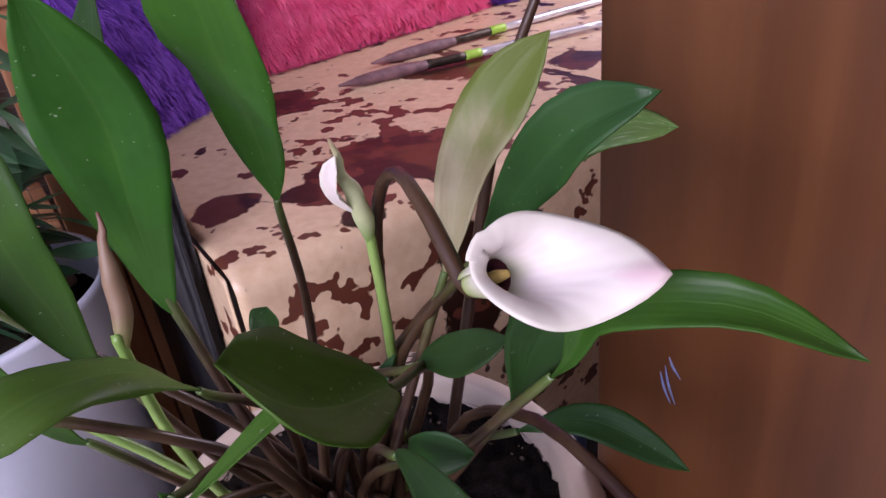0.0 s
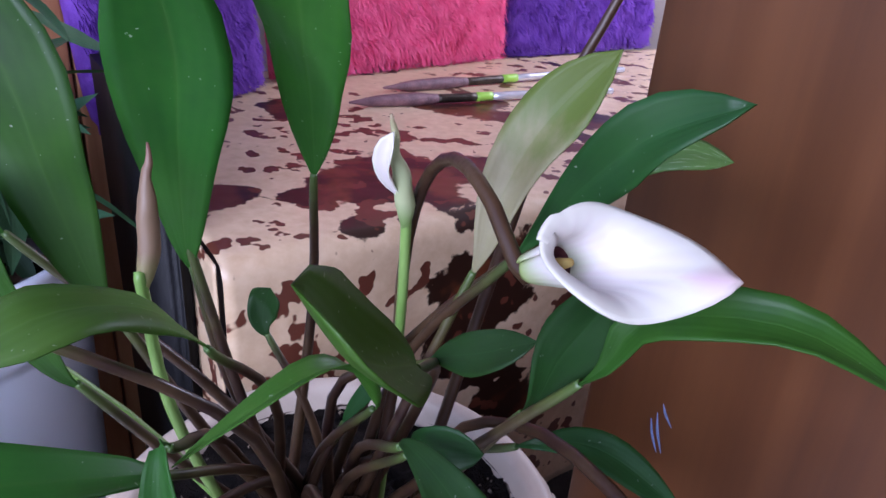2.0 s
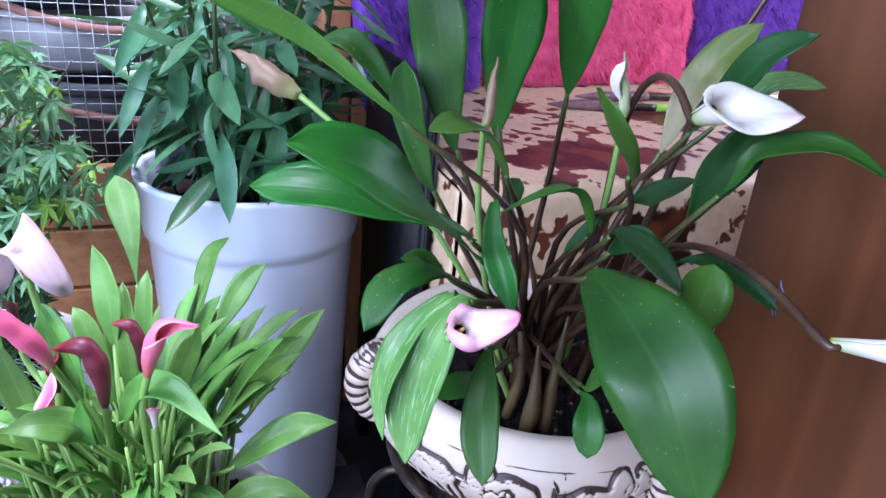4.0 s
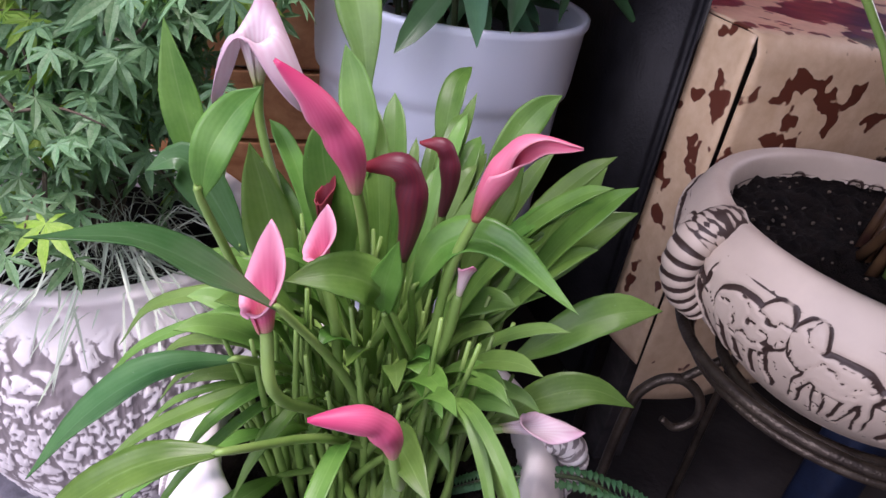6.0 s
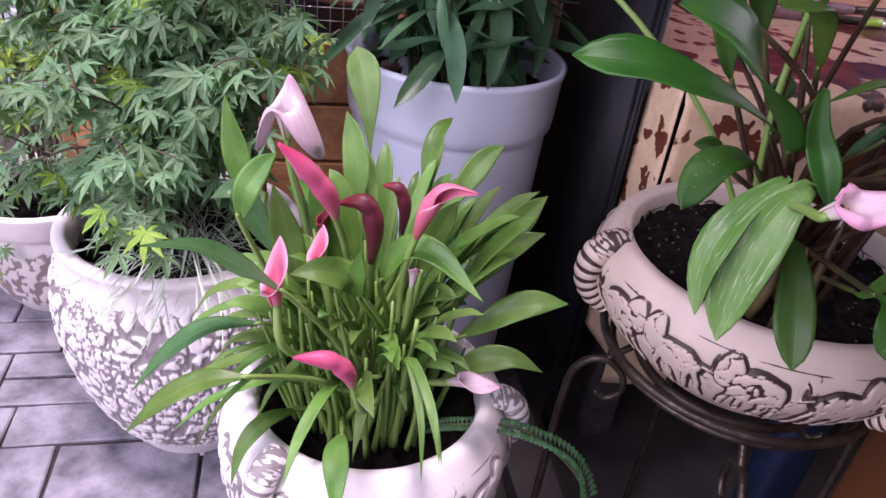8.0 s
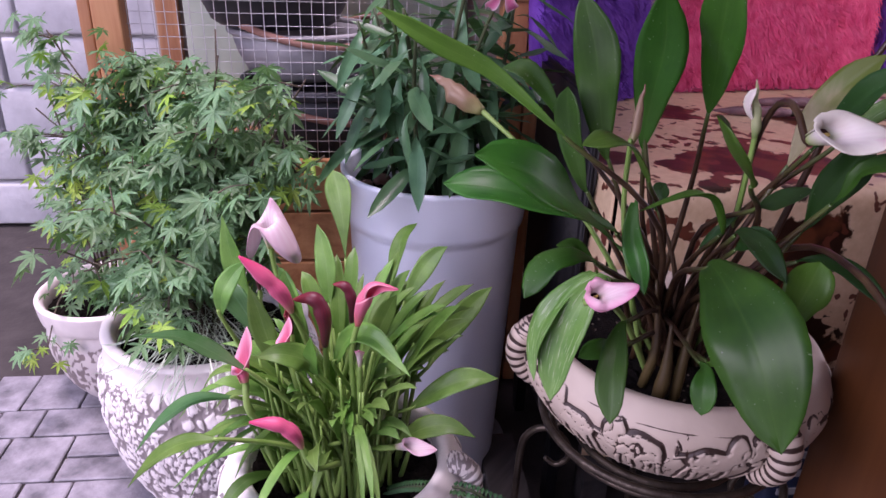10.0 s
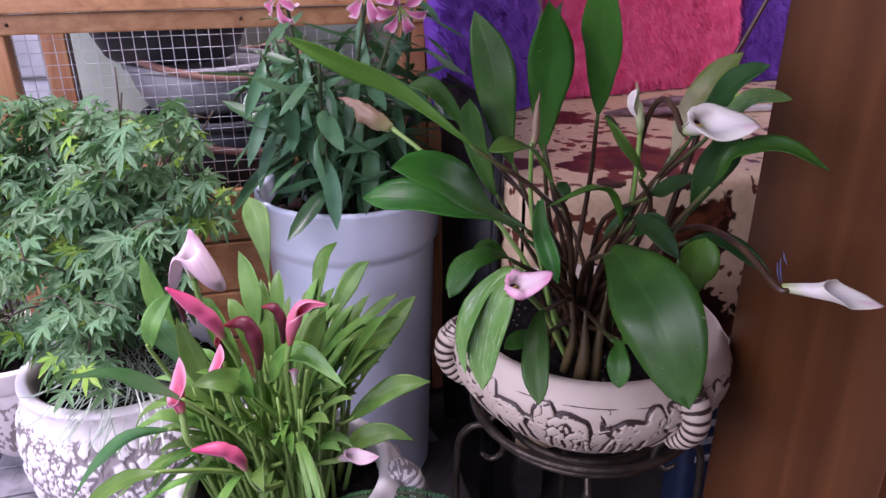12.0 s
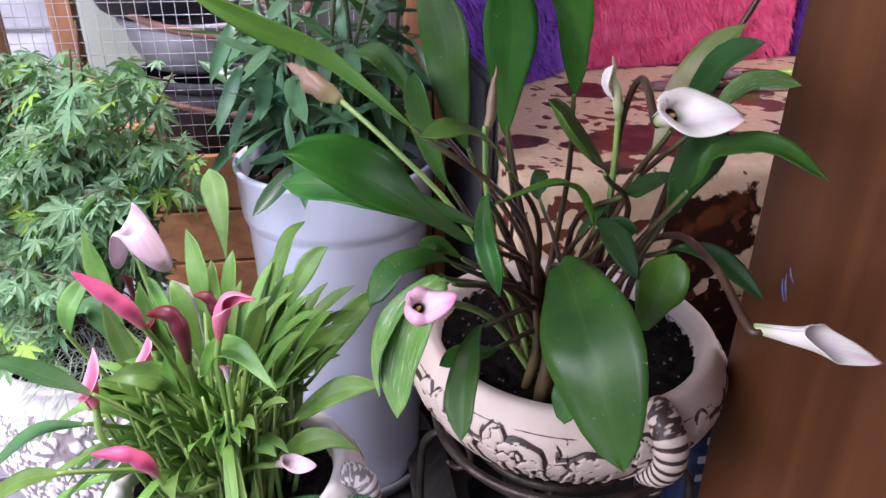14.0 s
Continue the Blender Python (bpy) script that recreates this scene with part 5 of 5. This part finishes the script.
pl([(-0.36, 0.26, 0.52), (-0.32, 0.275, 0.56), (-0.285, 0.29, 0.572), (-0.248, 0.302, 0.56)], 0.032, facing=(0.1, -0.7, 0.7))
pl([(-0.44, 0.4, 0.66), (-0.425, 0.42, 0.71), (-0.41, 0.435, 0.74), (-0.393, 0.448, 0.756)], 0.034, facing=(0.2, -0.8, 0.4))
pl([(-0.5, 0.45, 0.65), (-0.51, 0.48, 0.7), (-0.515, 0.51, 0.725), (-0.512, 0.542, 0.732)], 0.032, facing=(0, -0.8, 0.6))
pl([(-0.66, 0.29, 0.62), (-0.675, 0.285, 0.68), (-0.69, 0.285, 0.735), (-0.702, 0.287, 0.785)], 0.036, facing=(0.3, -1, 0.2))
pl([(-0.57, 0.42, 0.68), (-0.59, 0.44, 0.74), (-0.61, 0.455, 0.785), (-0.634, 0.47, 0.822)], 0.05, facing=(0.3, -1, 0.3), round_tip=0.4, label="tall upright bright green leaf")
pl([(-0.56, 0.15, 0.72), (-0.553, 0.15, 0.755), (-0.545, 0.165, 0.78), (-0.535, 0.18, 0.796)], 0.032, facing=(0.3, -1, 0.4))
pl([(-0.53, 0.22, 0.6), (-0.54, 0.21, 0.66), (-0.55, 0.205, 0.71), (-0.558, 0.2, 0.745)], 0.042, facing=(0.2, -1, 0.3))
pl([(-0.5, 0.24, 0.62), (-0.505, 0.235, 0.68), (-0.515, 0.23, 0.73), (-0.52, 0.23, 0.77)], 0.04, facing=(0.2, -1, 0.3))
pl([(-0.53, 0.33, 0.66), (-0.54, 0.34, 0.71), (-0.555, 0.35, 0.75), (-0.57, 0.355, 0.78)], 0.04, facing=(0.2, -1, 0.3))
pl([(-0.6, 0.26, 0.6), (-0.63, 0.25, 0.66), (-0.65, 0.24, 0.69), (-0.67, 0.22, 0.68)], 0.04, M_LEAF_BLUE, facing=(0, -0.7, 0.7))
pl([(-0.41, 0.28, 0.64), (-0.405, 0.29, 0.68), (-0.395, 0.3, 0.715), (-0.385, 0.305, 0.74)], 0.034, facing=(0.2, -1, 0.3))
pl([(-0.44, 0.2, 0.64), (-0.44, 0.19, 0.67), (-0.435, 0.185, 0.695), (-0.43, 0.18, 0.72)], 0.022, facing=(0.2, -1, 0.3))
pl([(-0.42, 0.18, 0.55), (-0.4, 0.15, 0.58), (-0.38, 0.12, 0.6), (-0.355, 0.1, 0.595)], 0.03, facing=(0.2, -0.7, 0.7))
pl([(-0.43, 0.16, 0.48), (-0.41, 0.12, 0.5), (-0.39, 0.09, 0.49), (-0.375, 0.07, 0.46)], 0.03, facing=(0.2, -0.7, 0.7))
pl([(-0.5, 0.17, 0.47), (-0.51, 0.12, 0.485), (-0.52, 0.09, 0.46), (-0.525, 0.075, 0.41)], 0.022, facing=(0, -0.8, 0.5))
for k in range(90):
    a = random.uniform(0, 2 * math.pi)
    d = Vector((math.cos(a), math.sin(a), 0))
    q = random.uniform(0.03, 0.13)
    h = random.uniform(0.14, 0.3) * (1.1 if d.y > 0 else 0.85)
    base = PINK + d * q * 0.7 + Vector((0, 0, 0.415 + h * 0.6))
    tip = PINK + d * (q + random.uniform(0.03, 0.09)) + Vector((0, 0, 0.415 + h + random.uniform(-0.03, 0.05)))
    m1 = base.lerp(tip, 0.4) + Vector((0, 0, 0.025))
    pl([base, m1, m1.lerp(tip, 0.6) + Vector((0, 0, 0.008)), tip], random.uniform(0.013, 0.028), facing=(-d * 0.5 + Vector((0, -0.5, 0.7))))
for k in range(16):
    a = radians(random.uniform(170, 320))
    d = Vector((math.cos(a), math.sin(a), 0))
    base = PINK + d * 0.09 + Vector((0, 0, random.uniform(0.47, 0.56)))
    reach = random.uniform(0.09, 0.17)
    top = base + d * reach * 0.5 + Vector((0, 0, random.uniform(0.015, 0.05)))
    tip = base + d * reach + Vector((random.uniform(-0.02, 0.02), 0, random.uniform(-0.06, 0.0)))
    pl([base, base.lerp(top, 0.6) + Vector((0, 0, 0.01)), top.lerp(tip, 0.5) + Vector((0, 0, 0.01)), tip], random.uniform(0.01, 0.02), facing=(-0.2, -0.4, 1))
for k in range(95):
    b = pfoot(None, 0.1)
    o = Vector((b.x - PINK.x, b.y - PINK.y, 0))
    t_ = b + o * random.uniform(0.1, 0.5) + Vector((random.uniform(-0.02, 0.02), random.uniform(-0.02, 0.02), random.uniform(0.1, 0.26)))
    part("stalk", tube([b, b.lerp(t_, 0.5) + Vector((random.uniform(-0.006, 0.006), 0, 0)), t_], [0.0042, 0.0034, 0.0016], 8, 7), M_STALK_GREEN, pink)
def climb(b, low):
    """A point half way up a stem that leans out of the clump."""
    return Vector((0.5 * (b.x + low.x), 0.5 * (b.y + low.y), b.z + 0.58 * (low.z - b.z)))
def pc(material, at, axis, tip, length, radius, label, **kw):
    at = Vector(at)
    b = pfoot(at, 0.05)
    ax = Vector(axis).normalized()
    low = at - ax * 0.05
    return calla(pink, material, at, axis, tip, length, radius, [b, climb(b, low), low], M_STALK_GREEN, None, label, 0.0042, False, **kw)
pc(M_PINK_PETAL, (-0.487, 0.117, 0.665), (-0.2, 0.05, 0.95), (0.15, 0.9, 0), 0.07, 0.021, "deep pink pointed calla flower", open_=0.7, tipback=0.05, back=0.3, flare=0.5, narrow=0.5)

def pr(material, pts, radius, opening, label):
    at = Vector(pts[0])
    b = pfoot(at, 0.05)
    low = at - (Vector(pts[1]) - at).normalized() * 0.05
    return rolled(pink, material, pts, radius, opening, [b, climb(b, low), low], label)
pr(M_PINK_PETAL, [(-0.466, 0.186, 0.742), (-0.466, 0.173, 0.772), (-0.477, 0.156, 0.802), (-0.498, 0.136, 0.832)], 0.0112, (-0.5, 0.4, -0.8), "tall pink calla flower with a curled tip")


pc(M_PINK_PETAL, (-0.493, 0.2, 0.66), (-0.25, 0.0, 0.9), (0.2, 0.8, 0.1), 0.05, 0.0155, "small deep pink calla flower", tipback=0.1, back=0.4, flare=0.6, narrow=0.4)
pc(M_DARK_PETAL, (-0.508, 0.225, 0.67), (-0.05, 0.0, 1), (0.3, 0.8, 0.1), 0.06, 0.009, "dusky closed calla flower", tipback=0.0, open_=0.3, back=0.6, flare=0.3)

pr(M_ROSE_PETAL, [(-0.397, 0.234, 0.722), (-0.39, 0.234, 0.752), (-0.374, 0.236, 0.782), (-0.338, 0.242, 0.79)], 0.0102, (0.35, -0.7, -0.4), "rose pink calla flower with a curled lip")
pr(M_DARK_PETAL, [(-0.44, 0.218, 0.682), (-0.436, 0.214, 0.726), (-0.444, 0.208, 0.757), (-0.47, 0.194, 0.755)], 0.0112, (-0.6, 0.1, -0.8), "dark maroon calla flower")
pr(M_DARK_PETAL, [(-0.43, 0.262, 0.7), (-0.428, 0.262, 0.733), (-0.435, 0.259, 0.756), (-0.452, 0.252, 0.758)], 0.0075, (-0.6, 0.1, -0.8), "reddish maroon calla flower")
pr(M_PINK_PETAL, [(-0.388, 0.11, 0.612), (-0.389, 0.1, 0.638), (-0.4, 0.086, 0.658), (-0.425, 0.064, 0.664)], 0.0098, (-0.5, 0.3, -0.8), "pink calla flower with a folded hood")
pc(M_LILAC_PETAL, (-0.627, 0.312, 0.742), (-0.02, -0.12, 0.98), (-0.2, 0.9, 0.3), 0.076, 0.022, "blush white calla flower with drooping lips", open_=0.8, tipback=-0.08, back=0.78, flare=0.8, tiplen=0.35, ruffle=0.06, wing=1.15)
pc(M_LILAC_PETAL, (-0.345, 0.247, 0.535), (0.85, 0.05, 0.45), (0.3, 0.2, -0.8), 0.066, 0.0125, "pale lilac calla flower near the rim", open_=0.7, tipback=-0.2)
pc(M_DARK_PETAL, (-0.68, 0.33, 0.64), (0, -0.1, 1), (0.5, -0.8, 0), 0.07, 0.0095, "brownish closed calla flower", open_=0.3, tipback=0.5, back=0.6, flare=0.3)
pc(M_BLUSH_PETAL, (-0.4, 0.24, 0.65), (0.1, -0.1, 1), (0.5, -0.8, 0), 0.045, 0.007, "tiny pale pink calla flower", tipback=0.3, back=0.55, flare=0.4)

# ---- fern frond between the pots ----
fern = thing("fern", "dark green fern frond reaching over the pot rim", "fern", (-0.15, 0.34, 0.0))
c = spline([(-0.12, 0.33, 0.02), (-0.14, 0.35, 0.25), (-0.18, 0.365, 0.375), (-0.26, 0.335, 0.425), (-0.34, 0.295, 0.428), (-0.385, 0.27, 0.412)], 70)
part("stem", tube([c[0], c[20], c[40], c[55], c[69]], [0.003, 0.0025, 0.001], 30, 6), M_STALK_DARK, fern)
ts = tangents(c)
for i in range(22, 70):
    for sgn in (-1, 1):
        side = ts[i].cross(Vector((0, 0, 1))).normalized() * sgn
        ln = 0.017 * (1 - 0.6 * ((i - 22) / 48) ** 2)
        p = c[i]
        v, fa, ac, al = blade([p, p + side * ln * 0.6 + Vector((0, 0, 0.003)), p + side * ln + ts[i] * 0.002], 0.008, (0, -0.3, 1), 0.2, 0.3, 5, 2, 0.8, 0, i)
        put_values(part("leaflet", (v, [], fa), M_FERN, fern), across=ac, along=al)
fern2 = thing("fern", "dim fern fronds in the shade under the stand", "fern", (0.05, 0.3, 0.0))
random.seed(5)
for k in range(7):
    a = random.uniform(0, 6.28)
    d = Vector((math.cos(a), math.sin(a), 0))
    b = Vector((0.03, 0.3, 0.0))
    e = b + d * random.uniform(0.1, 0.2) + Vector((0, 0, random.uniform(0.18, 0.3)))
    c = spline([b, b.lerp(e, 0.6) + Vector((0, 0, 0.06)), e], 24)
    fr = part("frond", tube([c[0], c[12], c[23]], [0.002, 0.0015, 0.0006], 10, 5), M_STALK_DARK, fern2)
    ts = tangents(c)
    for i in range(6, 24):
        for sgn in (-1, 1):
            side = ts[i].cross(Vector((0, 0, 1))).normalized() * sgn
            p = c[i]
            ln = 0.022 * (1 - 0.5 * i / 24)
            v, fa, ac, al = blade([p, p + side * ln * 0.6, p + side * ln], 0.009, (0, -0.3, 1), 0.2, 0.3, 4, 2, 0.8, 0, i)
            put_values(part("leaflet", (v, [], fa), M_FERN, fr), across=ac, along=al)

# ---- maple in the grape-relief pot ----
MAP = Vector((-0.95, 0.43, 0.0))
pot3 = thing("grape_relief_pot", "large whitewashed pot with a raised grape and vine relief", "plant pot", MAP)
prof = profile_points([(0.0, 0.0), (0.0, 0.115), (0.015, 0.127), (0.08, 0.162), (0.18, 0.2), (0.28, 0.218), (0.36, 0.215), (0.41, 0.202), (0.435, 0.198), (0.452, 0.203), (0.458, 0.194), (0.455, 0.18), (0.43, 0.172), (0.36, 0.172)], 190)
lathe_part("body", prof, 760, MAP, M_POT_GREY, pot3, "", grape_relief((2.0, 1.0, 0.5), 0.05, 0.42, 0.007, 0.0165))
part("soil", soil(MAP + Vector((0, 0, 0.405)), 0.173, 9), M_SOIL, pot3, "dark soil")
def maple_leaf_mesh(seed, material):
    """A palmate leaf of seven pointed lobes, its stalk at the origin and its tip along +X."""
    rnd = random.Random(seed)
    verts, faces, ac, al = [(0, 0, 0)], [], [0.0], [0.1]
    angs = (-128, -84, -42, 0, 42, 84, 128)
    lens = (0.42, 0.72, 0.95, 1.05, 0.95, 0.72, 0.42)
    for k, (a, ln) in enumerate(zip(angs, lens)):
        a = radians(a + rnd.uniform(-5, 5))
        ln *= rnd.uniform(0.92, 1.05)
        droop = -0.22 * ln
        for da, q, z in ((-0.36, 0.32, -0.02), (-0.19, 0.62, droop * 0.45 + 0.03), (0, 1.0, droop), (0.19, 0.62, droop * 0.45 + 0.03), (0.36, 0.32, -0.02), (0, 0.55, droop * 0.35 - 0.02)):
            verts.append((math.cos(a + da) * ln * q, math.sin(a + da) * ln * q, z))
            ac.append(0.0 if da == 0 else math.copysign(0.9, da))
            al.append(q)
        o = 1 + 6 * k
        faces += [(0, o, o + 5), (o, o + 1, o + 5), (o + 1, o + 2, o + 5), (o + 5, o + 2, o + 3), (o + 5, o + 3, o + 4), (0, o + 5, o + 4)]
    me = bpy.data.meshes.new("leaf")
    me.from_pydata(verts, [], faces)
    me.materials.append(material)
    for key, vals in (("across", ac), ("along", al)):
        me.attributes.new(key, "FLOAT", "POINT").data.foreach_set("value", vals)
    return me
MAPLE_GREEN = [maple_leaf_mesh(s, M_MAPLE) for s in range(4)]
MAPLE_YOUNG = [maple_leaf_mesh(s + 9, M_MAPLE_YOUNG) for s in range(2)]
def branch_tree(tree, root, limbs, seed, leaves_each, spread, size, trunk_r, young=0.12):
    rnd = random.Random(seed)
    spots = []
    for top, mid in limbs:
        root_ = Vector(root) + Vector((rnd.uniform(-0.015, 0.015), rnd.uniform(-0.015, 0.015), 0))
        c = spline([root_, mid, top], 30)
        part("branch", tube([root_, mid, top], [trunk_r, trunk_r * 0.6, 0.0015], 14, 7), M_BARK, tree)
        for k in range(5):
            i = rnd.randint(9, 29)
            e = c[i] + Vector((rnd.uniform(-1, 1), rnd.uniform(-1, 0.7), rnd.uniform(-0.5, 0.7))) * spread
            part("twig", tube([c[i], c[i].lerp(e, 0.5) + Vector((0, 0, 0.012)), e], [0.002, 0.0014, 0.0008], 7, 5), M_BARK, tree)
            for _ in range(leaves_each):
                spots.append(c[i].lerp(e, rnd.uniform(0.25, 1.05)) + Vector((rnd.gauss(0, 1), rnd.gauss(0, 1), rnd.gauss(0, 1))) * spread * 0.24)
    return spots, rnd
def place_leaves(tree, spots, rnd, size, young):
    made = 0
    for p in spots:
        fresh = rnd.random() < young
        me = rnd.choice(MAPLE_YOUNG if fresh else MAPLE_GREEN)
        s = size * rnd.uniform(0.65, 1.15)
        m = Matrix.Translation(p) @ Matrix.Rotation(radians(-90) + rnd.gauss(0, 0.9), 4, "Z") @ Matrix.Rotation(rnd.gauss(0.45, 0.35), 4, "Y") @ Matrix.Rotation(rnd.gauss(0, 0.4), 4, "X") @ Matrix.Scale(s, 4)
        shared("leaf", me, m, tree)
maple = thing("japanese_maple", "small japanese maple with dense palmate green leaves in the grape pot", "tree", MAP + Vector((0, 0, 0.4)))
limbs = []
random.seed(17)
for k in range(22):
    a = random.uniform(0, 6.28)
    q = random.uniform(0.1, 0.32)
    top = MAP + Vector((q * math.cos(a) * 1.1 - 0.04, q * math.sin(a) * 0.6 + 0.0, random.uniform(0.66, 1.0)))
    limbs.append((top, (MAP + Vector((0, 0, 0.42))).lerp(top, 0.45) + Vector((0, 0, 0.09))))
limbs.append((Vector((-0.9, 0.482, 1.02)), Vector((-0.92, 0.47, 0.75))))
for k in range(9):
    top = MAP + Vector((random.uniform(-0.3, 0.12), random.uniform(-0.08, 0.2), random.uniform(0.8, 0.95)))
    limbs.append((top, (MAP + Vector((0, 0, 0.42))).lerp(top, 0.5) + Vector((0, 0, 0.05))))
limbs.append((Vector((-0.74, 0.51, 0.79)), Vector((-0.86, 0.5, 0.7))))
limbs.append((Vector((-0.76, 0.42, 0.64)), Vector((-0.86, 0.46, 0.6))))
limbs.append((MAP + Vector((-0.1, -0.18, 0.6)), MAP + Vector((-0.05, -0.1, 0.6))))
limbs.append((MAP + Vector((0.12, -0.18, 0.56)), MAP + Vector((0.05, -0.1, 0.58))))
spots, rnd = branch_tree(maple, MAP + Vector((0, 0, 0.4)), limbs, 3, 10, 0.09, 0.04, 0.004)
place_leaves(maple, spots, rnd, 0.043, 0.08)

sedge = thing("striped_sedge", "thin white-striped sedge tuft spilling over the pot rim", "grass", MAP + Vector((0.06, -0.1, 0.405)), kind="")
random.seed(41)
for k in range(150):
    b = MAP + Vector((0.085 + random.gauss(0, 0.025), -0.07 + random.gauss(0, 0.025), 0.41))
    a = random.uniform(0, 6.28)
    d = Vector((math.cos(a), math.sin(a), 0))
    ln = random.uniform(0.08, 0.17)
    up = random.uniform(0.03, 0.11)
    pts = [b, b + d * ln * 0.4 + Vector((0, 0, up)), b + d * ln * 0.8 + Vector((0, 0, up * 0.7)), b + d * ln * 1.1 + Vector((0, 0, up * 0.7 - random.uniform(-0.02, 0.06)))]
    v, fa, ac, al = blade(pts, 0.0032, (0, -0.3, 1), 0.3, 0.0, 9, 2, 0, 0, k)
    put_values(part("grass_blade", (v, [], fa), M_GRASS, sedge), across=ac, along=al)

# ---- second maple in a pale pot across the yard ----
FAR = Vector((-1.5, 0.55, 0.0))
pot4 = thing("pale_pot", "pale clay pot with darker recesses and a shallow rim band", "plant pot", FAR)
prof = profile_points([(0.0, 0.0), (0.0, 0.09), (0.01, 0.1), (0.06, 0.13), (0.14, 0.155), (0.2, 0.158), (0.23, 0.152), (0.24, 0.165), (0.285, 0.172), (0.295, 0.17), (0.298, 0.16), (0.28, 0.15), (0.22, 0.145)], 80)
lathe_part("body", prof, 240, FAR, M_POT_PALE, pot4, "", grape_relief((4.0, 2.0, 0.5), 0.03, 0.22, 0.003, 0.03))
part("soil", soil(FAR + Vector((0, 0, 0.255)), 0.148, 13), M_SOIL, pot4, "very dark soil")
maple2 = thing("young_maple", "sparse young maple with light green leaves in the pale pot", "tree", FAR + Vector((0, 0, 0.25)))
limbs = []
for k in range(10):
    a = random.uniform(0, 6.28)
    q = random.uniform(0.05, 0.26)
    top = FAR + Vector((q * math.cos(a), q * math.sin(a) * 0.8, random.uniform(0.36, 0.85)))
    limbs.append((top, (FAR + Vector((0, 0, 0.27))).lerp(top, 0.5) + Vector((0, 0, 0.05))))
limbs.append((FAR + Vector((0.02, -0.2, 0.2)), FAR + Vector((0.02, -0.12, 0.34))))
spots, rnd = branch_tree(maple2, FAR + Vector((0, 0, 0.25)), limbs, 8, 6, 0.08, 0.036, 0.004)
place_leaves(maple2, spots, rnd, 0.036, 0.3)

# ---- blue and white printed bag beside the cabinet ----
bag = thing("printed_bag", "blue bag with white printed bars standing behind the cabinet", "bag", uv(0.6, 0.58, 0))
part("bag_body", box((0.6, 0.58, 0.235), (0.085, 0.07, 0.47), ROOM, 0.02, 3), M_BLUECLOTH, bag)
for k in range(3, 7):
    part("printed_bar", box((0.6 + 0.006 * (k % 2), 0.5435, 0.15 + k * 0.042), (0.05 - 0.008 * (k % 3), 0.003, 0.014), ROOM), M_WHITECLOTH, bag, "white printed bar", False)

# ---- stone pavers of the yard ----
paving = setting("pavement", box((-1.2, -0.1, 0.0015), (2.6, 3.0, 0.003), ROOM), M_JOINT, "joint bed under grey stone pavers")
paving["category"] = "pavement"
random.seed(9)
def paver(u, v, w, h):
    bm = box((u + w / 2, v + h / 2, 0.006 + random.uniform(-0.0012, 0.0012)), (w - 0.006, h - 0.006, 0.012), ROOM @ Matrix.Translation((u, v, 0)) @ Matrix.Rotation(random.uniform(-0.025, 0.025), 4, "Z") @ Matrix.Translation((-u, -v, 0)), 0.003, 1)
    part("paver", bm, M_PAVER, paving, smooth=False)
vv = -1.6
while vv < 1.3:
    hh = random.choice((0.11, 0.16, 0.2))
    uu = -2.5 + random.uniform(0, 0.1)
    while uu < -0.12:
        ww = random.choice((0.11, 0.15, 0.2, 0.26))
        if hh > 0.15 and ww > 0.15 and random.random() < 0.4:
            paver(uu, vv, ww, hh * 0.5)
            paver(uu, vv + hh * 0.5, ww, hh * 0.5)
        else:
            paver(uu, vv, ww, hh)
        uu += ww
    vv += hh
